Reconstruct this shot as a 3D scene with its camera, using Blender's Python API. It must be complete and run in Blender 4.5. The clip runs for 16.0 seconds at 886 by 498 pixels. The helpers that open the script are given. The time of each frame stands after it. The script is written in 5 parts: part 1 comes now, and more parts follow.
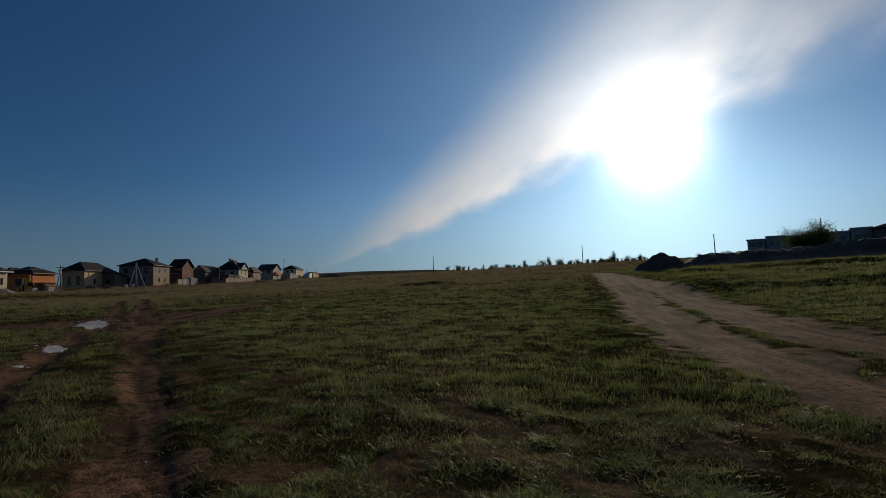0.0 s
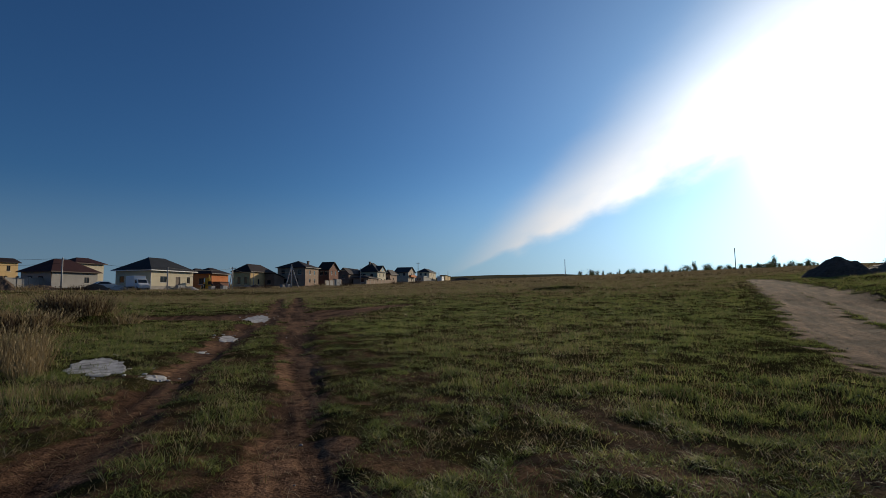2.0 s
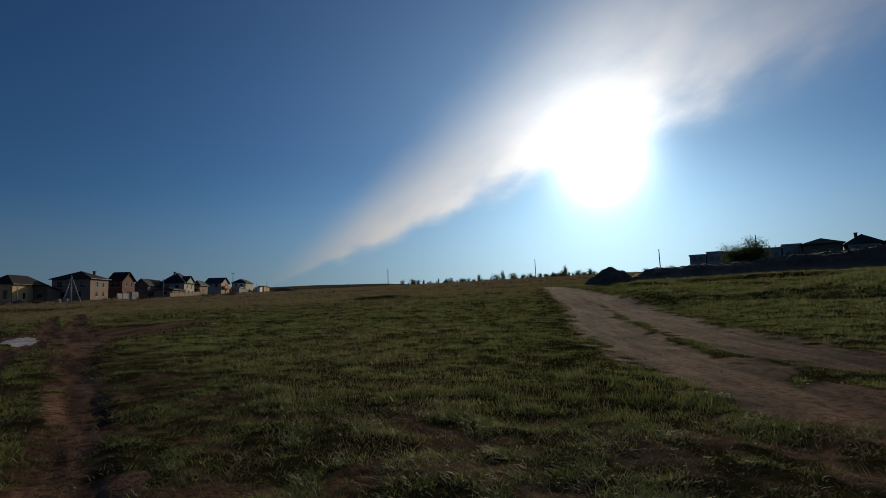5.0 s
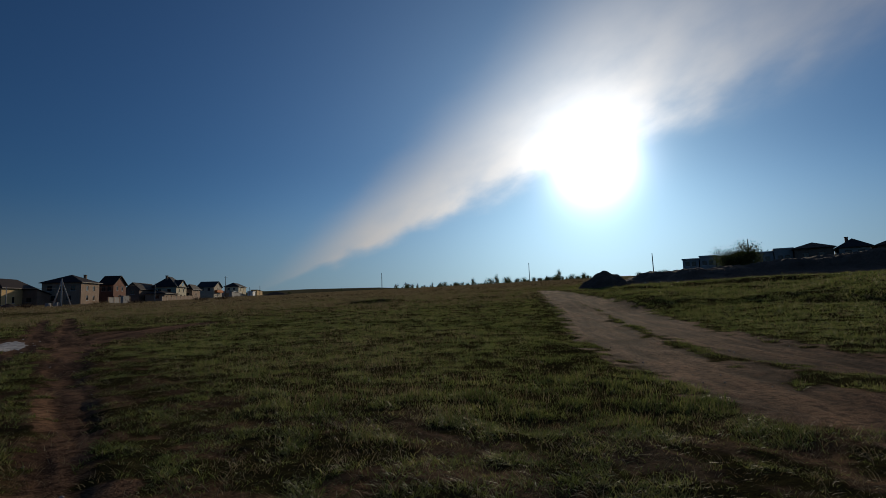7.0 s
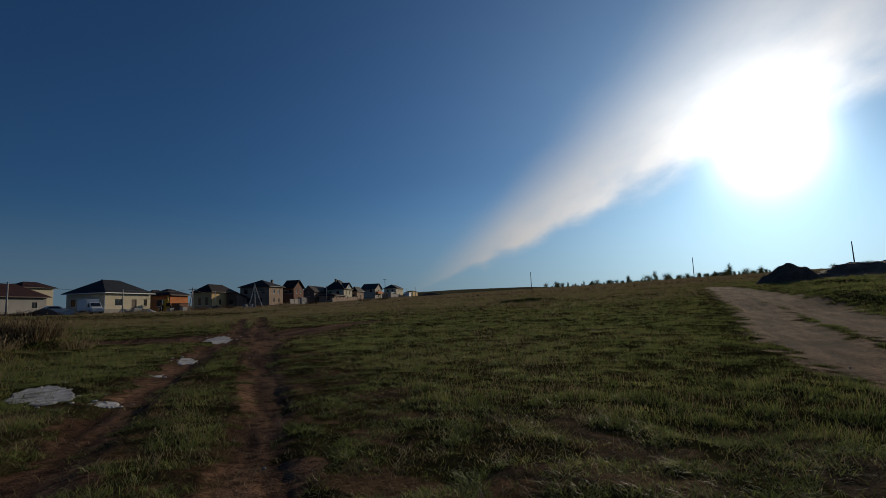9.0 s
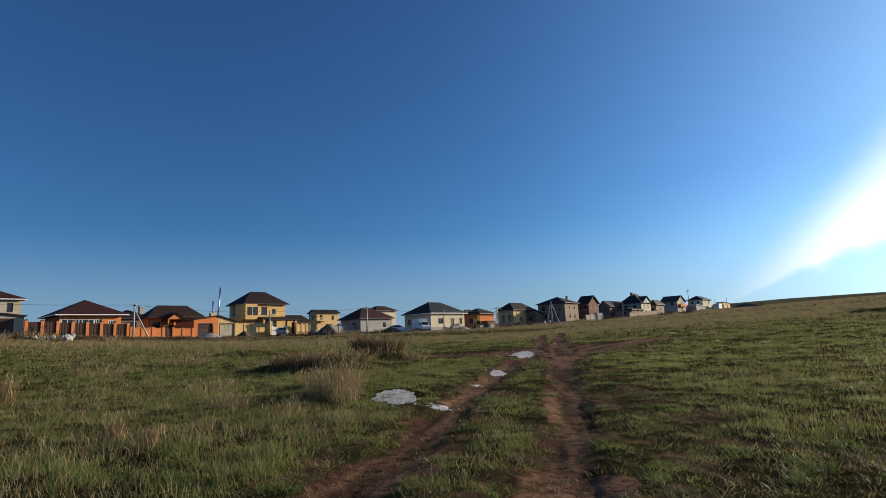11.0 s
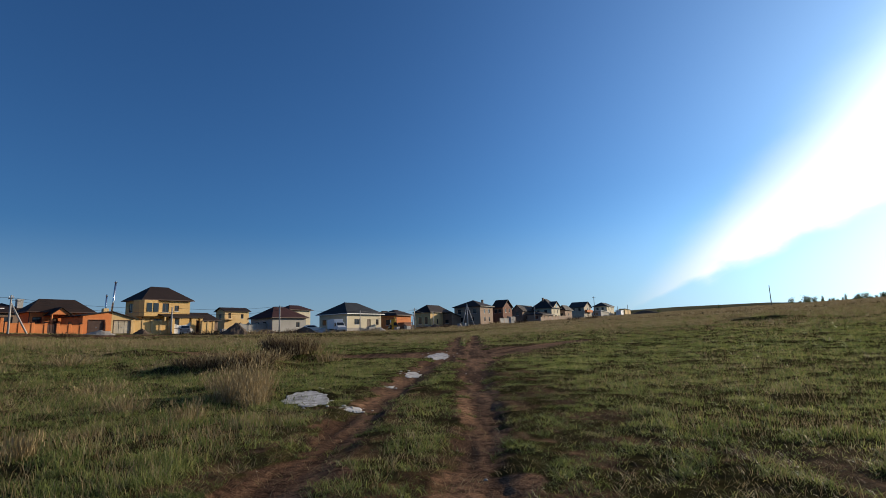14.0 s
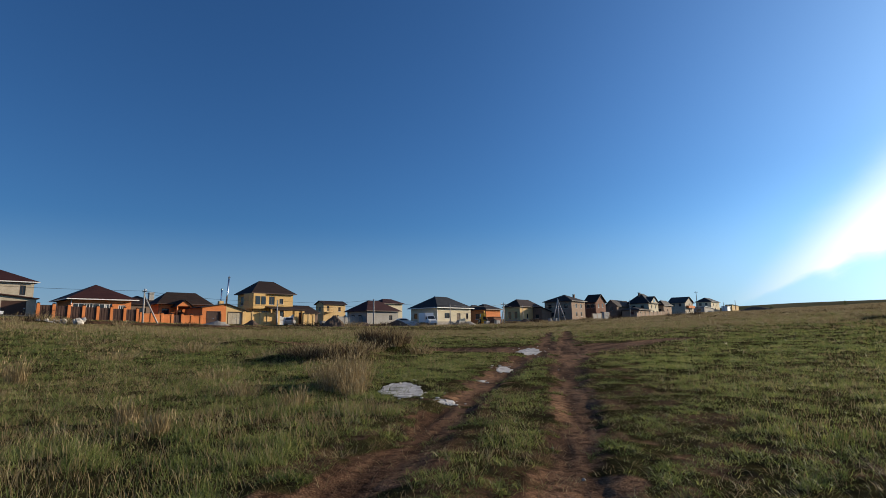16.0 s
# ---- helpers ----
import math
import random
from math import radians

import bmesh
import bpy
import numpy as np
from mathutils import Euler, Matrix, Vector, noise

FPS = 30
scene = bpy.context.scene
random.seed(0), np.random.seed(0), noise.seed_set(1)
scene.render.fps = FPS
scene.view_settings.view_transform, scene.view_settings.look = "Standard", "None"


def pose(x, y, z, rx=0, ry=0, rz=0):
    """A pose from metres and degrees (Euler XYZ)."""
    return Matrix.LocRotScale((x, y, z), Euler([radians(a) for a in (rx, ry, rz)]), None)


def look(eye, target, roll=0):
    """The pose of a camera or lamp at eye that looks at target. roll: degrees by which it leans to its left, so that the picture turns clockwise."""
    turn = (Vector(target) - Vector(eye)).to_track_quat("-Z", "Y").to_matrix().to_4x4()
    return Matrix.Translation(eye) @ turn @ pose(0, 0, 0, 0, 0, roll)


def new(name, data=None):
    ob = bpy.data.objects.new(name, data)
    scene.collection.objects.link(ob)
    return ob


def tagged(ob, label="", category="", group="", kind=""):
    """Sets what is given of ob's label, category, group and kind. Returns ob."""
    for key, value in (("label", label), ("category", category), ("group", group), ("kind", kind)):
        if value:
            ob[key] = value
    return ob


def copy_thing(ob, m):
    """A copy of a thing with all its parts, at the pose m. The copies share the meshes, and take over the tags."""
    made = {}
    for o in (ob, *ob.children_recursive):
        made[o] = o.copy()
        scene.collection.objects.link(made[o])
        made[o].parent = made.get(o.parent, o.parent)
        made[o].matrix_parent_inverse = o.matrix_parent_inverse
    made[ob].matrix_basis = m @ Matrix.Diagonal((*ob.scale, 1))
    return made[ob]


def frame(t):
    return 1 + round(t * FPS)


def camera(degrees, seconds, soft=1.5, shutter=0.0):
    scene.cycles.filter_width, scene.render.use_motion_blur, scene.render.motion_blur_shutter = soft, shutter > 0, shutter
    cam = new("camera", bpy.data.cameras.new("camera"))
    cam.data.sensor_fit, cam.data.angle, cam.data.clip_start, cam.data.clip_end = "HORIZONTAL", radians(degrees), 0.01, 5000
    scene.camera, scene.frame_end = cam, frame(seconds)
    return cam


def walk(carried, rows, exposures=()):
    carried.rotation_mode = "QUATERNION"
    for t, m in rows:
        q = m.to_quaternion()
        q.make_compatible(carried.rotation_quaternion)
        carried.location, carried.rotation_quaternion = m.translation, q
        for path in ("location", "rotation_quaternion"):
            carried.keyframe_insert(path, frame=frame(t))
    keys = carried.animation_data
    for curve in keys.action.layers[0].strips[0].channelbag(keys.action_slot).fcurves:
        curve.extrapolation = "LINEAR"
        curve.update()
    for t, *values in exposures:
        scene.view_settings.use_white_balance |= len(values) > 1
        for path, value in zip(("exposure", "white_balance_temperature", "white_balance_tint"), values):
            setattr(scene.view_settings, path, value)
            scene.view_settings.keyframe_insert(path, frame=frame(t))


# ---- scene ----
cam = camera(81.2, 16.0, soft=0.8)
ROWS = [
    (0, pose(-0.012, -0.186, 1.726, 94.12, 1.68, -38.32)),
    (0.5, pose(-0.007, -0.054, 1.704, 94.19, 0.29, -33.81)),
    (1, pose(-0.015, -0.065, 1.687, 94.28, 0.06, -29.24)),
    (1.5, pose(-0.027, -0.041, 1.666, 94.54, 0.81, -24.75)),
    (2, pose(-0.031, -0.032, 1.685, 94.84, 0.61, -24.03)),
    (2.5, pose(-0.029, -0.040, 1.692, 94.98, 0.76, -26.22)),
    (3, pose(-0.023, -0.045, 1.693, 95.16, 0.69, -28.67)),
    (3.5, pose(-0.006, -0.075, 1.700, 95.18, 0.96, -31.53)),
    (4, pose(0.014, -0.097, 1.697, 95.33, 1.48, -34.98)),
    (4.5, pose(0.002, -0.157, 1.694, 95.46, 1.59, -39.40)),
    (5, pose(0.015, -0.165, 1.699, 95.51, 1.79, -43.31)),
    (5.2, pose(0.017, -0.170, 1.717, 95.40, 2.26, -44.46)),
    (7.5, pose(0.056, -0.003, 1.653, 96.11, 1.44, -43.76)),
    (8, pose(0.092, -0.025, 1.626, 96.22, 0.18, -44.36)),
    (8.5, pose(0.047, 0.008, 1.668, 95.87, 0.11, -41.46)),
    (9, pose(0.019, 0.103, 1.624, 96.45, 2.15, -27.60)),
    (9.5, pose(-0.024, 0.133, 1.604, 97.69, 2.94, -11.52)),
    (10, pose(-0.016, 0.090, 1.593, 99.06, 2.41, 0.12)),
    (10.2, pose(0.006, 0.095, 1.588, 99.42, 1.97, 3.35)),
    (12.3, pose(0.011, 0.079, 1.617, 99.68, 3.56, 3.96)),
    (12.5, pose(0.014, 0.055, 1.607, 99.78, 3.23, 2.81)),
    (13, pose(0.015, 0.081, 1.595, 99.68, 3.24, -0.47)),
    (13.5, pose(0.026, 0.049, 1.595, 99.75, 2.48, -3.48)),
    (14, pose(-0.014, 0.102, 1.596, 99.35, 1.96, -4.97)),
    (14.5, pose(-0.018, 0.094, 1.594, 99.16, 2.32, -5.05)),
    (15, pose(-0.040, 0.093, 1.598, 98.95, 1.87, -2.23)),
    (15.5, pose(-0.049, 0.113, 1.606, 98.94, 1.23, 1.36)),
    (16, pose(-0.064, 0.088, 1.609, 98.98, 1.09, 4.80)),
]
EXPOSURES = [(0, -1.34), (1.0, -1.08), (1.5, -0.80), (2.2, -0.68), (3.5, -1.05), (5.2, -1.35), (7.5, -1.5), (8.5, -1.55), (9.0, -1.35), (9.5, -0.75), (10.2, 0.0), (12.3, 0.18), (14.0, 0.06), (15.0, 0.08), (16.0, 0.16)]
walk(cam, ROWS, EXPOSURES)

# ---- world and sun ----
SUN_AZ, SUN_EL = 61.0, 14.4          # compass degrees clockwise from +y, degrees up
sun_dir = Vector((math.sin(radians(SUN_AZ)) * math.cos(radians(SUN_EL)), math.cos(radians(SUN_AZ)) * math.cos(radians(SUN_EL)), math.sin(radians(SUN_EL))))
SUN_STRENGTH, SKY_STRENGTH = 5.0, 0.087


def build_world():
    world = bpy.data.worlds.new("evening_sky")
    scene.world = world
    world.use_nodes = True
    nt = world.node_tree
    N, L = nt.nodes, nt.links
    N.clear()

    def math_node(op, a, b=None, c=None, clamp=False):
        n = N.new("ShaderNodeMath")
        n.operation, n.use_clamp = op, clamp
        for i, v in enumerate((a, b, c)):
            if v is None:
                continue
            if isinstance(v, (int, float)):
                n.inputs[i].default_value = v
            else:
                L.new(v, n.inputs[i])
        return n.outputs[0]

    def smooth(v, lo, hi, out0=0.0, out1=1.0):
        n = N.new("ShaderNodeMapRange")
        n.interpolation_type = "SMOOTHSTEP"
        for i, x in enumerate((v, lo, hi, out0, out1)):
            if isinstance(x, (int, float)):
                n.inputs[i].default_value = x
            else:
                L.new(x, n.inputs[i])
        return n.outputs[0]

    def scaled(col, f):
        n = N.new("ShaderNodeVectorMath")
        n.operation = "SCALE"
        if isinstance(col, tuple):
            n.inputs[0].default_value = col
        else:
            L.new(col, n.inputs[0])
        if isinstance(f, (int, float)):
            n.inputs["Scale"].default_value = f
        else:
            L.new(f, n.inputs["Scale"])
        return n.outputs[0]

    def mixed(fac, a, b):
        n = N.new("ShaderNodeMix")
        n.data_type = "VECTOR"
        L.new(fac, n.inputs[0])
        for i, x in ((4, a), (5, b)):
            if isinstance(x, tuple):
                n.inputs[i].default_value = x
            else:
                L.new(x, n.inputs[i])
        return n.outputs[1]

    def added(a, b):
        n = N.new("ShaderNodeVectorMath")
        n.operation = "ADD"
        L.new(a, n.inputs[0]), L.new(b, n.inputs[1])
        return n.outputs[0]

    coord = N.new("ShaderNodeTexCoord")
    sky = N.new("ShaderNodeTexSky")
    sky.sky_type, sky.sun_disc = "NISHITA", False
    sky.sun_elevation, sky.sun_rotation = radians(SUN_EL), radians(SUN_AZ)
    sky.air_density, sky.dust_density, sky.ozone_density = 1.0, 0.4, 2.2
    base = scaled(sky.outputs[0], SKY_STRENGTH)
    tone = N.new("ShaderNodeVectorMath")
    tone.operation = "MULTIPLY"
    L.new(base, tone.inputs[0])
    tone.inputs[1].default_value = SKY_TINT
    base = tone.outputs[0]

    norm = N.new("ShaderNodeVectorMath")
    norm.operation = "NORMALIZE"
    L.new(coord.outputs["Generated"], norm.inputs[0])
    sep = N.new("ShaderNodeSeparateXYZ")
    L.new(norm.outputs[0], sep.inputs[0])
    az = math_node("MULTIPLY", math_node("ARCTAN2", sep.outputs[0], sep.outputs[1]), 180 / math.pi)
    el = math_node("MULTIPLY", math_node("ARCSINE", sep.outputs[2]), 180 / math.pi)

    # pale haze low over the land
    base = mixed(smooth(el, 0.0, 12.0, 0.66, 0.0), base, (0.30, 0.435, 0.63))

    # distance from the sun, in degrees
    dot = N.new("ShaderNodeVectorMath")
    dot.operation = "DOT_PRODUCT"
    L.new(norm.outputs[0], dot.inputs[0])
    dot.inputs[1].default_value = sun_dir
    away = math_node("MULTIPLY", math_node("ARCCOSINE", math_node("MINIMUM", dot.outputs["Value"], 0.999999)), 180 / math.pi)

    def falloff(width, power):
        return math_node("EXPONENT", math_node("MULTIPLY", math_node("POWER", math_node("DIVIDE", away, width), power), -1.0))

    base = scaled(base, smooth(away, 25.0, 62.0, 1.0, 0.82))

    # smoke plume drifting from the horizon across the sun: a wedge between two slanting edges, firm below and frayed above
    flat = N.new("ShaderNodeCombineXYZ")
    L.new(math_node("ADD", math_node("MULTIPLY", az, 0.075), math_node("MULTIPLY", el, 0.03)), flat.inputs[0])
    L.new(math_node("ADD", math_node("MULTIPLY", el, 0.15), math_node("MULTIPLY", az, -0.055)), flat.inputs[1])
    wisps = N.new("ShaderNodeTexNoise")
    wisps.inputs["Scale"].default_value, wisps.inputs["Detail"].default_value, wisps.inputs["Roughness"].default_value = 1.9, 5.0, 0.5
    L.new(flat.outputs[0], wisps.inputs["Vector"])
    puff = math_node("SUBTRACT", wisps.outputs[0], 0.5)
    along = math_node("SUBTRACT", az, 21.5)
    under = math_node("ADD", math_node("MULTIPLY", along, 0.345), 0.45)
    under = math_node("SUBTRACT", under, math_node("MULTIPLY", math_node("MAXIMUM", math_node("SUBTRACT", along, 38.0), 0.0), 0.17))
    wide_v = math_node("MAXIMUM", math_node("ADD", math_node("MULTIPLY", along, 0.50), 0.5), 1.0)
    off = math_node("DIVIDE", math_node("SUBTRACT", el, under), wide_v)
    off = math_node("ADD", off, math_node("MULTIPLY", puff, math_node("DIVIDE", 6.0, math_node("ADD", wide_v, 5.0))))
    low = smooth(off, -0.05, 0.22)
    high = smooth(off, 0.12, 1.38, 1.0, 0.0)
    start = smooth(along, -1.0, 15.0)
    thin = smooth(along, 38.0, 62.0, 1.0, 0.5)
    mask = math_node("MULTIPLY", math_node("MULTIPLY", low, high), math_node("MULTIPLY", start, thin))
    mask = math_node("MULTIPLY", mask, math_node("ADD", 0.96, math_node("MULTIPLY", puff, 0.8)), clamp=True)
    mask = math_node("POWER", mask, 1.5)
    glow_smoke = added(scaled((0.70, 0.635, 0.60), 1.0), scaled((1.0, 0.94, 0.88), math_node("MULTIPLY", falloff(17.0, 1.4), 2.1)))
    col = mixed(mask, base, glow_smoke)

    # the sun's own aureole
    halo = math_node("MULTIPLY", falloff(2.6, 1.35), 13.0)
    wide = math_node("MULTIPLY", math_node("MULTIPLY", falloff(15.0, 1.15), 1.25), smooth(el, 0.5, 16.0, 2.5, 0.75))
    col = added(added(col, scaled((0.95, 0.98, 1.0), halo)), scaled((0.66, 0.89, 1.08), wide))
    bg = N.new("ShaderNodeBackground")
    L.new(col, bg.inputs[0])
    out = N.new("ShaderNodeOutputWorld")
    L.new(bg.outputs[0], out.inputs[0])


SKY_TINT = (0.42, 0.84, 1.35)
build_world()
sun_data = bpy.data.lights.new("sun", "SUN")
sun_data.energy, sun_data.angle, sun_data.color = SUN_STRENGTH, radians(0.6), (1.0, 0.84, 0.62)
sun = new("sun", sun_data)
sun.matrix_world = look((60, 40, 40), Vector((60, 40, 40)) - sun_dir)

# ---- materials ----


def surface(name, dark, light, grain=30.0, blotch=1.5, rough=0.9, bump=0.3, metal=0.0, spread=0.0, bump_size=0.02, spec=0.3):
    """Two colours mixed by fine grain and broad blotches, in metres; spread: variation from piece to piece."""
    m = bpy.data.materials.new(name)
    m.use_nodes = True
    N, L = m.node_tree.nodes, m.node_tree.links
    bsdf = N["Principled BSDF"]
    geo = N.new("ShaderNodeTexCoord")
    fine, broad = N.new("ShaderNodeTexNoise"), N.new("ShaderNodeTexNoise")
    for n, s in ((fine, grain), (broad, blotch)):
        n.inputs["Scale"].default_value, n.inputs["Detail"].default_value = s, 5.0
        L.new(geo.outputs["Object"], n.inputs["Vector"])
    mix = N.new("ShaderNodeMath")
    mix.operation = "MULTIPLY_ADD"
    mix.inputs[1].default_value = 0.5
    L.new(fine.outputs[0], mix.inputs[0])
    half = N.new("ShaderNodeMath")
    half.operation = "MULTIPLY"
    half.inputs[1].default_value = 0.5
    L.new(broad.outputs[0], half.inputs[0])
    L.new(half.outputs[0], mix.inputs[2])
    last = mix.outputs[0]
    if spread:
        info = N.new("ShaderNodeObjectInfo")
        piece = N.new("ShaderNodeMath")
        piece.operation = "MULTIPLY_ADD"
        piece.inputs[1].default_value = spread
        L.new(info.outputs["Random"], piece.inputs[0])
        L.new(last, piece.inputs[2])
        last = piece.outputs[0]
    ramp = N.new("ShaderNodeValToRGB")
    ramp.color_ramp.elements[0].position, ramp.color_ramp.elements[1].position = 0.34, 0.66
    ramp.color_ramp.elements[0].color, ramp.color_ramp.elements[1].color = (*dark, 1), (*light, 1)
    L.new(last, ramp.inputs[0])
    L.new(ramp.outputs[0], bsdf.inputs["Base Color"])
    bsdf.inputs["Roughness"].default_value, bsdf.inputs["Metallic"].default_value = rough, metal
    bsdf.inputs["Specular IOR Level"].default_value = spec
    if bump:
        b = N.new("ShaderNodeBump")
        b.inputs["Strength"].default_value, b.inputs["Distance"].default_value = bump, bump_size
        L.new(fine.outputs[0], b.inputs["Height"])
        L.new(b.outputs[0], bsdf.inputs["Normal"])
    return m


def leaf_material(name, stops, rough=0.55, through_light=0.35, spec=0.3, clump=0.0):
    """Blades and leaves: a colour of its own for each island, drifting from clump to clump, partly translucent."""
    m = bpy.data.materials.new(name)
    m.use_nodes = True
    N, L = m.node_tree.nodes, m.node_tree.links
    bsdf = N["Principled BSDF"]
    geo = N.new("ShaderNodeNewGeometry")
    ramp = N.new("ShaderNodeValToRGB")
    while len(ramp.color_ramp.elements) < len(stops):
        ramp.color_ramp.elements.new(0.5)
    for e, (p, c) in zip(ramp.color_ramp.elements, stops):
        e.position, e.color = p, (*c, 1)
    own = geo.outputs["Random Per Island"]
    if clump:
        place = N.new("ShaderNodeTexCoord")
        drift = N.new("ShaderNodeTexNoise")
        drift.inputs["Scale"].default_value, drift.inputs["Detail"].default_value = 0.9, 6.0
        L.new(place.outputs["Object"], drift.inputs["Vector"])
        spread = N.new("ShaderNodeMapRange")
        for k, v in ((1, 0.3), (2, 0.7), (3, -0.1), (4, 1.0)):
            spread.inputs[k].default_value = v
        L.new(drift.outputs[0], spread.inputs[0])
        blend = N.new("ShaderNodeMix")
        blend.inputs[0].default_value = clump
        L.new(own, blend.inputs[2]), L.new(spread.outputs[0], blend.inputs[3])
        own = blend.outputs[0]
    L.new(own, ramp.inputs[0])
    L.new(ramp.outputs[0], bsdf.inputs["Base Color"])
    bsdf.inputs["Roughness"].default_value = rough
    bsdf.inputs["Specular IOR Level"].default_value = spec
    tr = N.new("ShaderNodeBsdfTranslucent")
    L.new(ramp.outputs[0], tr.inputs[0])
    mix = N.new("ShaderNodeMixShader")
    mix.inputs[0].default_value = through_light
    L.new(bsdf.outputs[0], mix.inputs[1]), L.new(tr.outputs[0], mix.inputs[2])
    L.new(mix.outputs[0], N["Material Output"].inputs[0])
    return m


def ground_material():
    """Bare earth, short turf and dry thatch, mixed by the sheet's own 'soil' and 'dry' values."""
    m = bpy.data.materials.new("field_ground")
    m.use_nodes = True
    N, L = m.node_tree.nodes, m.node_tree.links
    bsdf = N["Principled BSDF"]
    geo = N.new("ShaderNodeTexCoord")

    def noise_tex(scale, detail=5.0):
        n = N.new("ShaderNodeTexNoise")
        n.inputs["Scale"].default_value, n.inputs["Detail"].default_value = scale, detail
        L.new(geo.outputs["Object"], n.inputs["Vector"])
        return n.outputs[0]

    def ramp(fac, *stops):
        n = N.new("ShaderNodeValToRGB")
        while len(n.color_ramp.elements) < len(stops):
            n.color_ramp.elements.new(0.5)
        for e, (p, c) in zip(n.color_ramp.elements, stops):
            e.position, e.color = p, (*c, 1)
        L.new(fac, n.inputs[0])
        return n.outputs[0]

    def mix(fac, a, b):
        n = N.new("ShaderNodeMix")
        n.data_type = "RGBA"
        L.new(fac, n.inputs[0]), L.new(a, n.inputs[6]), L.new(b, n.inputs[7])
        return n.outputs[2]

    def attr(name):
        n = N.new("ShaderNodeAttribute")
        n.attribute_name = name
        return n.outputs["Fac"]

    fine, mid, broad, grit = noise_tex(38), noise_tex(5.0), noise_tex(0.5), noise_tex(150, 3)
    turf = ramp(mid, (0.3, (0.017, 0.014, 0.007)), (0.55, (0.031, 0.028, 0.012)), (0.75, (0.056, 0.050, 0.020)))
    thatch = ramp(fine, (0.3, (0.050, 0.040, 0.014)), (0.7, (0.135, 0.105, 0.042)))
    earth = ramp(fine, (0.3, (0.080, 0.043, 0.024)), (0.5, (0.138, 0.081, 0.049)), (0.72, (0.225, 0.138, 0.086)))
    clods = noise_tex(7.0, 7.0)
    clod_tone = ramp(clods, (0.36, (0.45, 0.43, 0.42)), (0.50, (1.0, 1.0, 1.0)), (0.68, (1.25, 1.22, 1.18)))
    damp = ramp(broad, (0.35, (0.62, 0.62, 0.62)), (0.65, (1.1, 1.08, 1.05)))
    n = N.new("ShaderNodeMix")
    n.data_type, n.blend_type = "RGBA", "MULTIPLY"
    n.inputs[0].default_value = 1.0
    L.new(earth, n.inputs[6]), L.new(damp, n.inputs[7])
    n2 = N.new("ShaderNodeMix")
    n2.data_type, n2.blend_type = "RGBA", "MULTIPLY"
    n2.inputs[0].default_value = 1.0
    L.new(n.outputs[2], n2.inputs[6]), L.new(clod_tone, n2.inputs[7])
    lane = N.new("ShaderNodeMix")
    lane.data_type, lane.blend_type = "RGBA", "MULTIPLY"
    lane.inputs[0].default_value = 1.0
    L.new(n2.outputs[2], lane.inputs[6]), L.new(ramp(attr("wheel"), (0.3, (0.46, 0.43, 0.42)), (0.7, (1.45, 1.40, 1.34))), lane.inputs[7])
    n = lane
    # far hill: pale stubble fields, with distant haze put into their colour
    hazy_stubble = ramp(noise_tex(0.02, 4.0), (0.35, (0.075, 0.072, 0.040)), (0.65, (0.135, 0.120, 0.070)))
    cover = mix(attr("far"), mix(attr("dry"), turf, thatch), hazy_stubble)
    col = mix(attr("soil"), cover, n.outputs[2])
    L.new(col, bsdf.inputs["Base Color"])
    # worn, packed earth has a faint sheen; loose ground under the grass has none
    sheen = N.new("ShaderNodeMath")
    sheen.operation = "MULTIPLY"
    sheen.inputs[1].default_value = 0.03
    packed = N.new("ShaderNodeMath")
    packed.operation = "POWER"
    packed.inputs[1].default_value = 2.0
    L.new(attr("soil"), packed.inputs[0])
    L.new(packed.outputs[0], sheen.inputs[0])
    L.new(sheen.outputs[0], bsdf.inputs["Specular IOR Level"])
    bsdf.inputs["Roughness"].default_value = 0.96
    add = N.new("ShaderNodeMath")
    add.operation = "MULTIPLY_ADD"
    add.inputs[1].default_value = 0.6
    L.new(fine, add.inputs[0]), L.new(clods, add.inputs[2])
    b = N.new("ShaderNodeBump")
    b.inputs["Strength"].default_value, b.inputs["Distance"].default_value = 0.6, 0.05
    L.new(add.outputs[0], b.inputs["Height"])
    L.new(b.outputs[0], bsdf.inputs["Normal"])
    return m


def glass(name, tint=(0.02, 0.025, 0.03), rough=0.08):
    m = bpy.data.materials.new(name)
    m.use_nodes = True
    b = m.node_tree.nodes["Principled BSDF"]
    b.inputs["Base Color"].default_value, b.inputs["Roughness"].default_value = (*tint, 1), rough
    b.inputs["Specular IOR Level"].default_value = 0.6
    return m


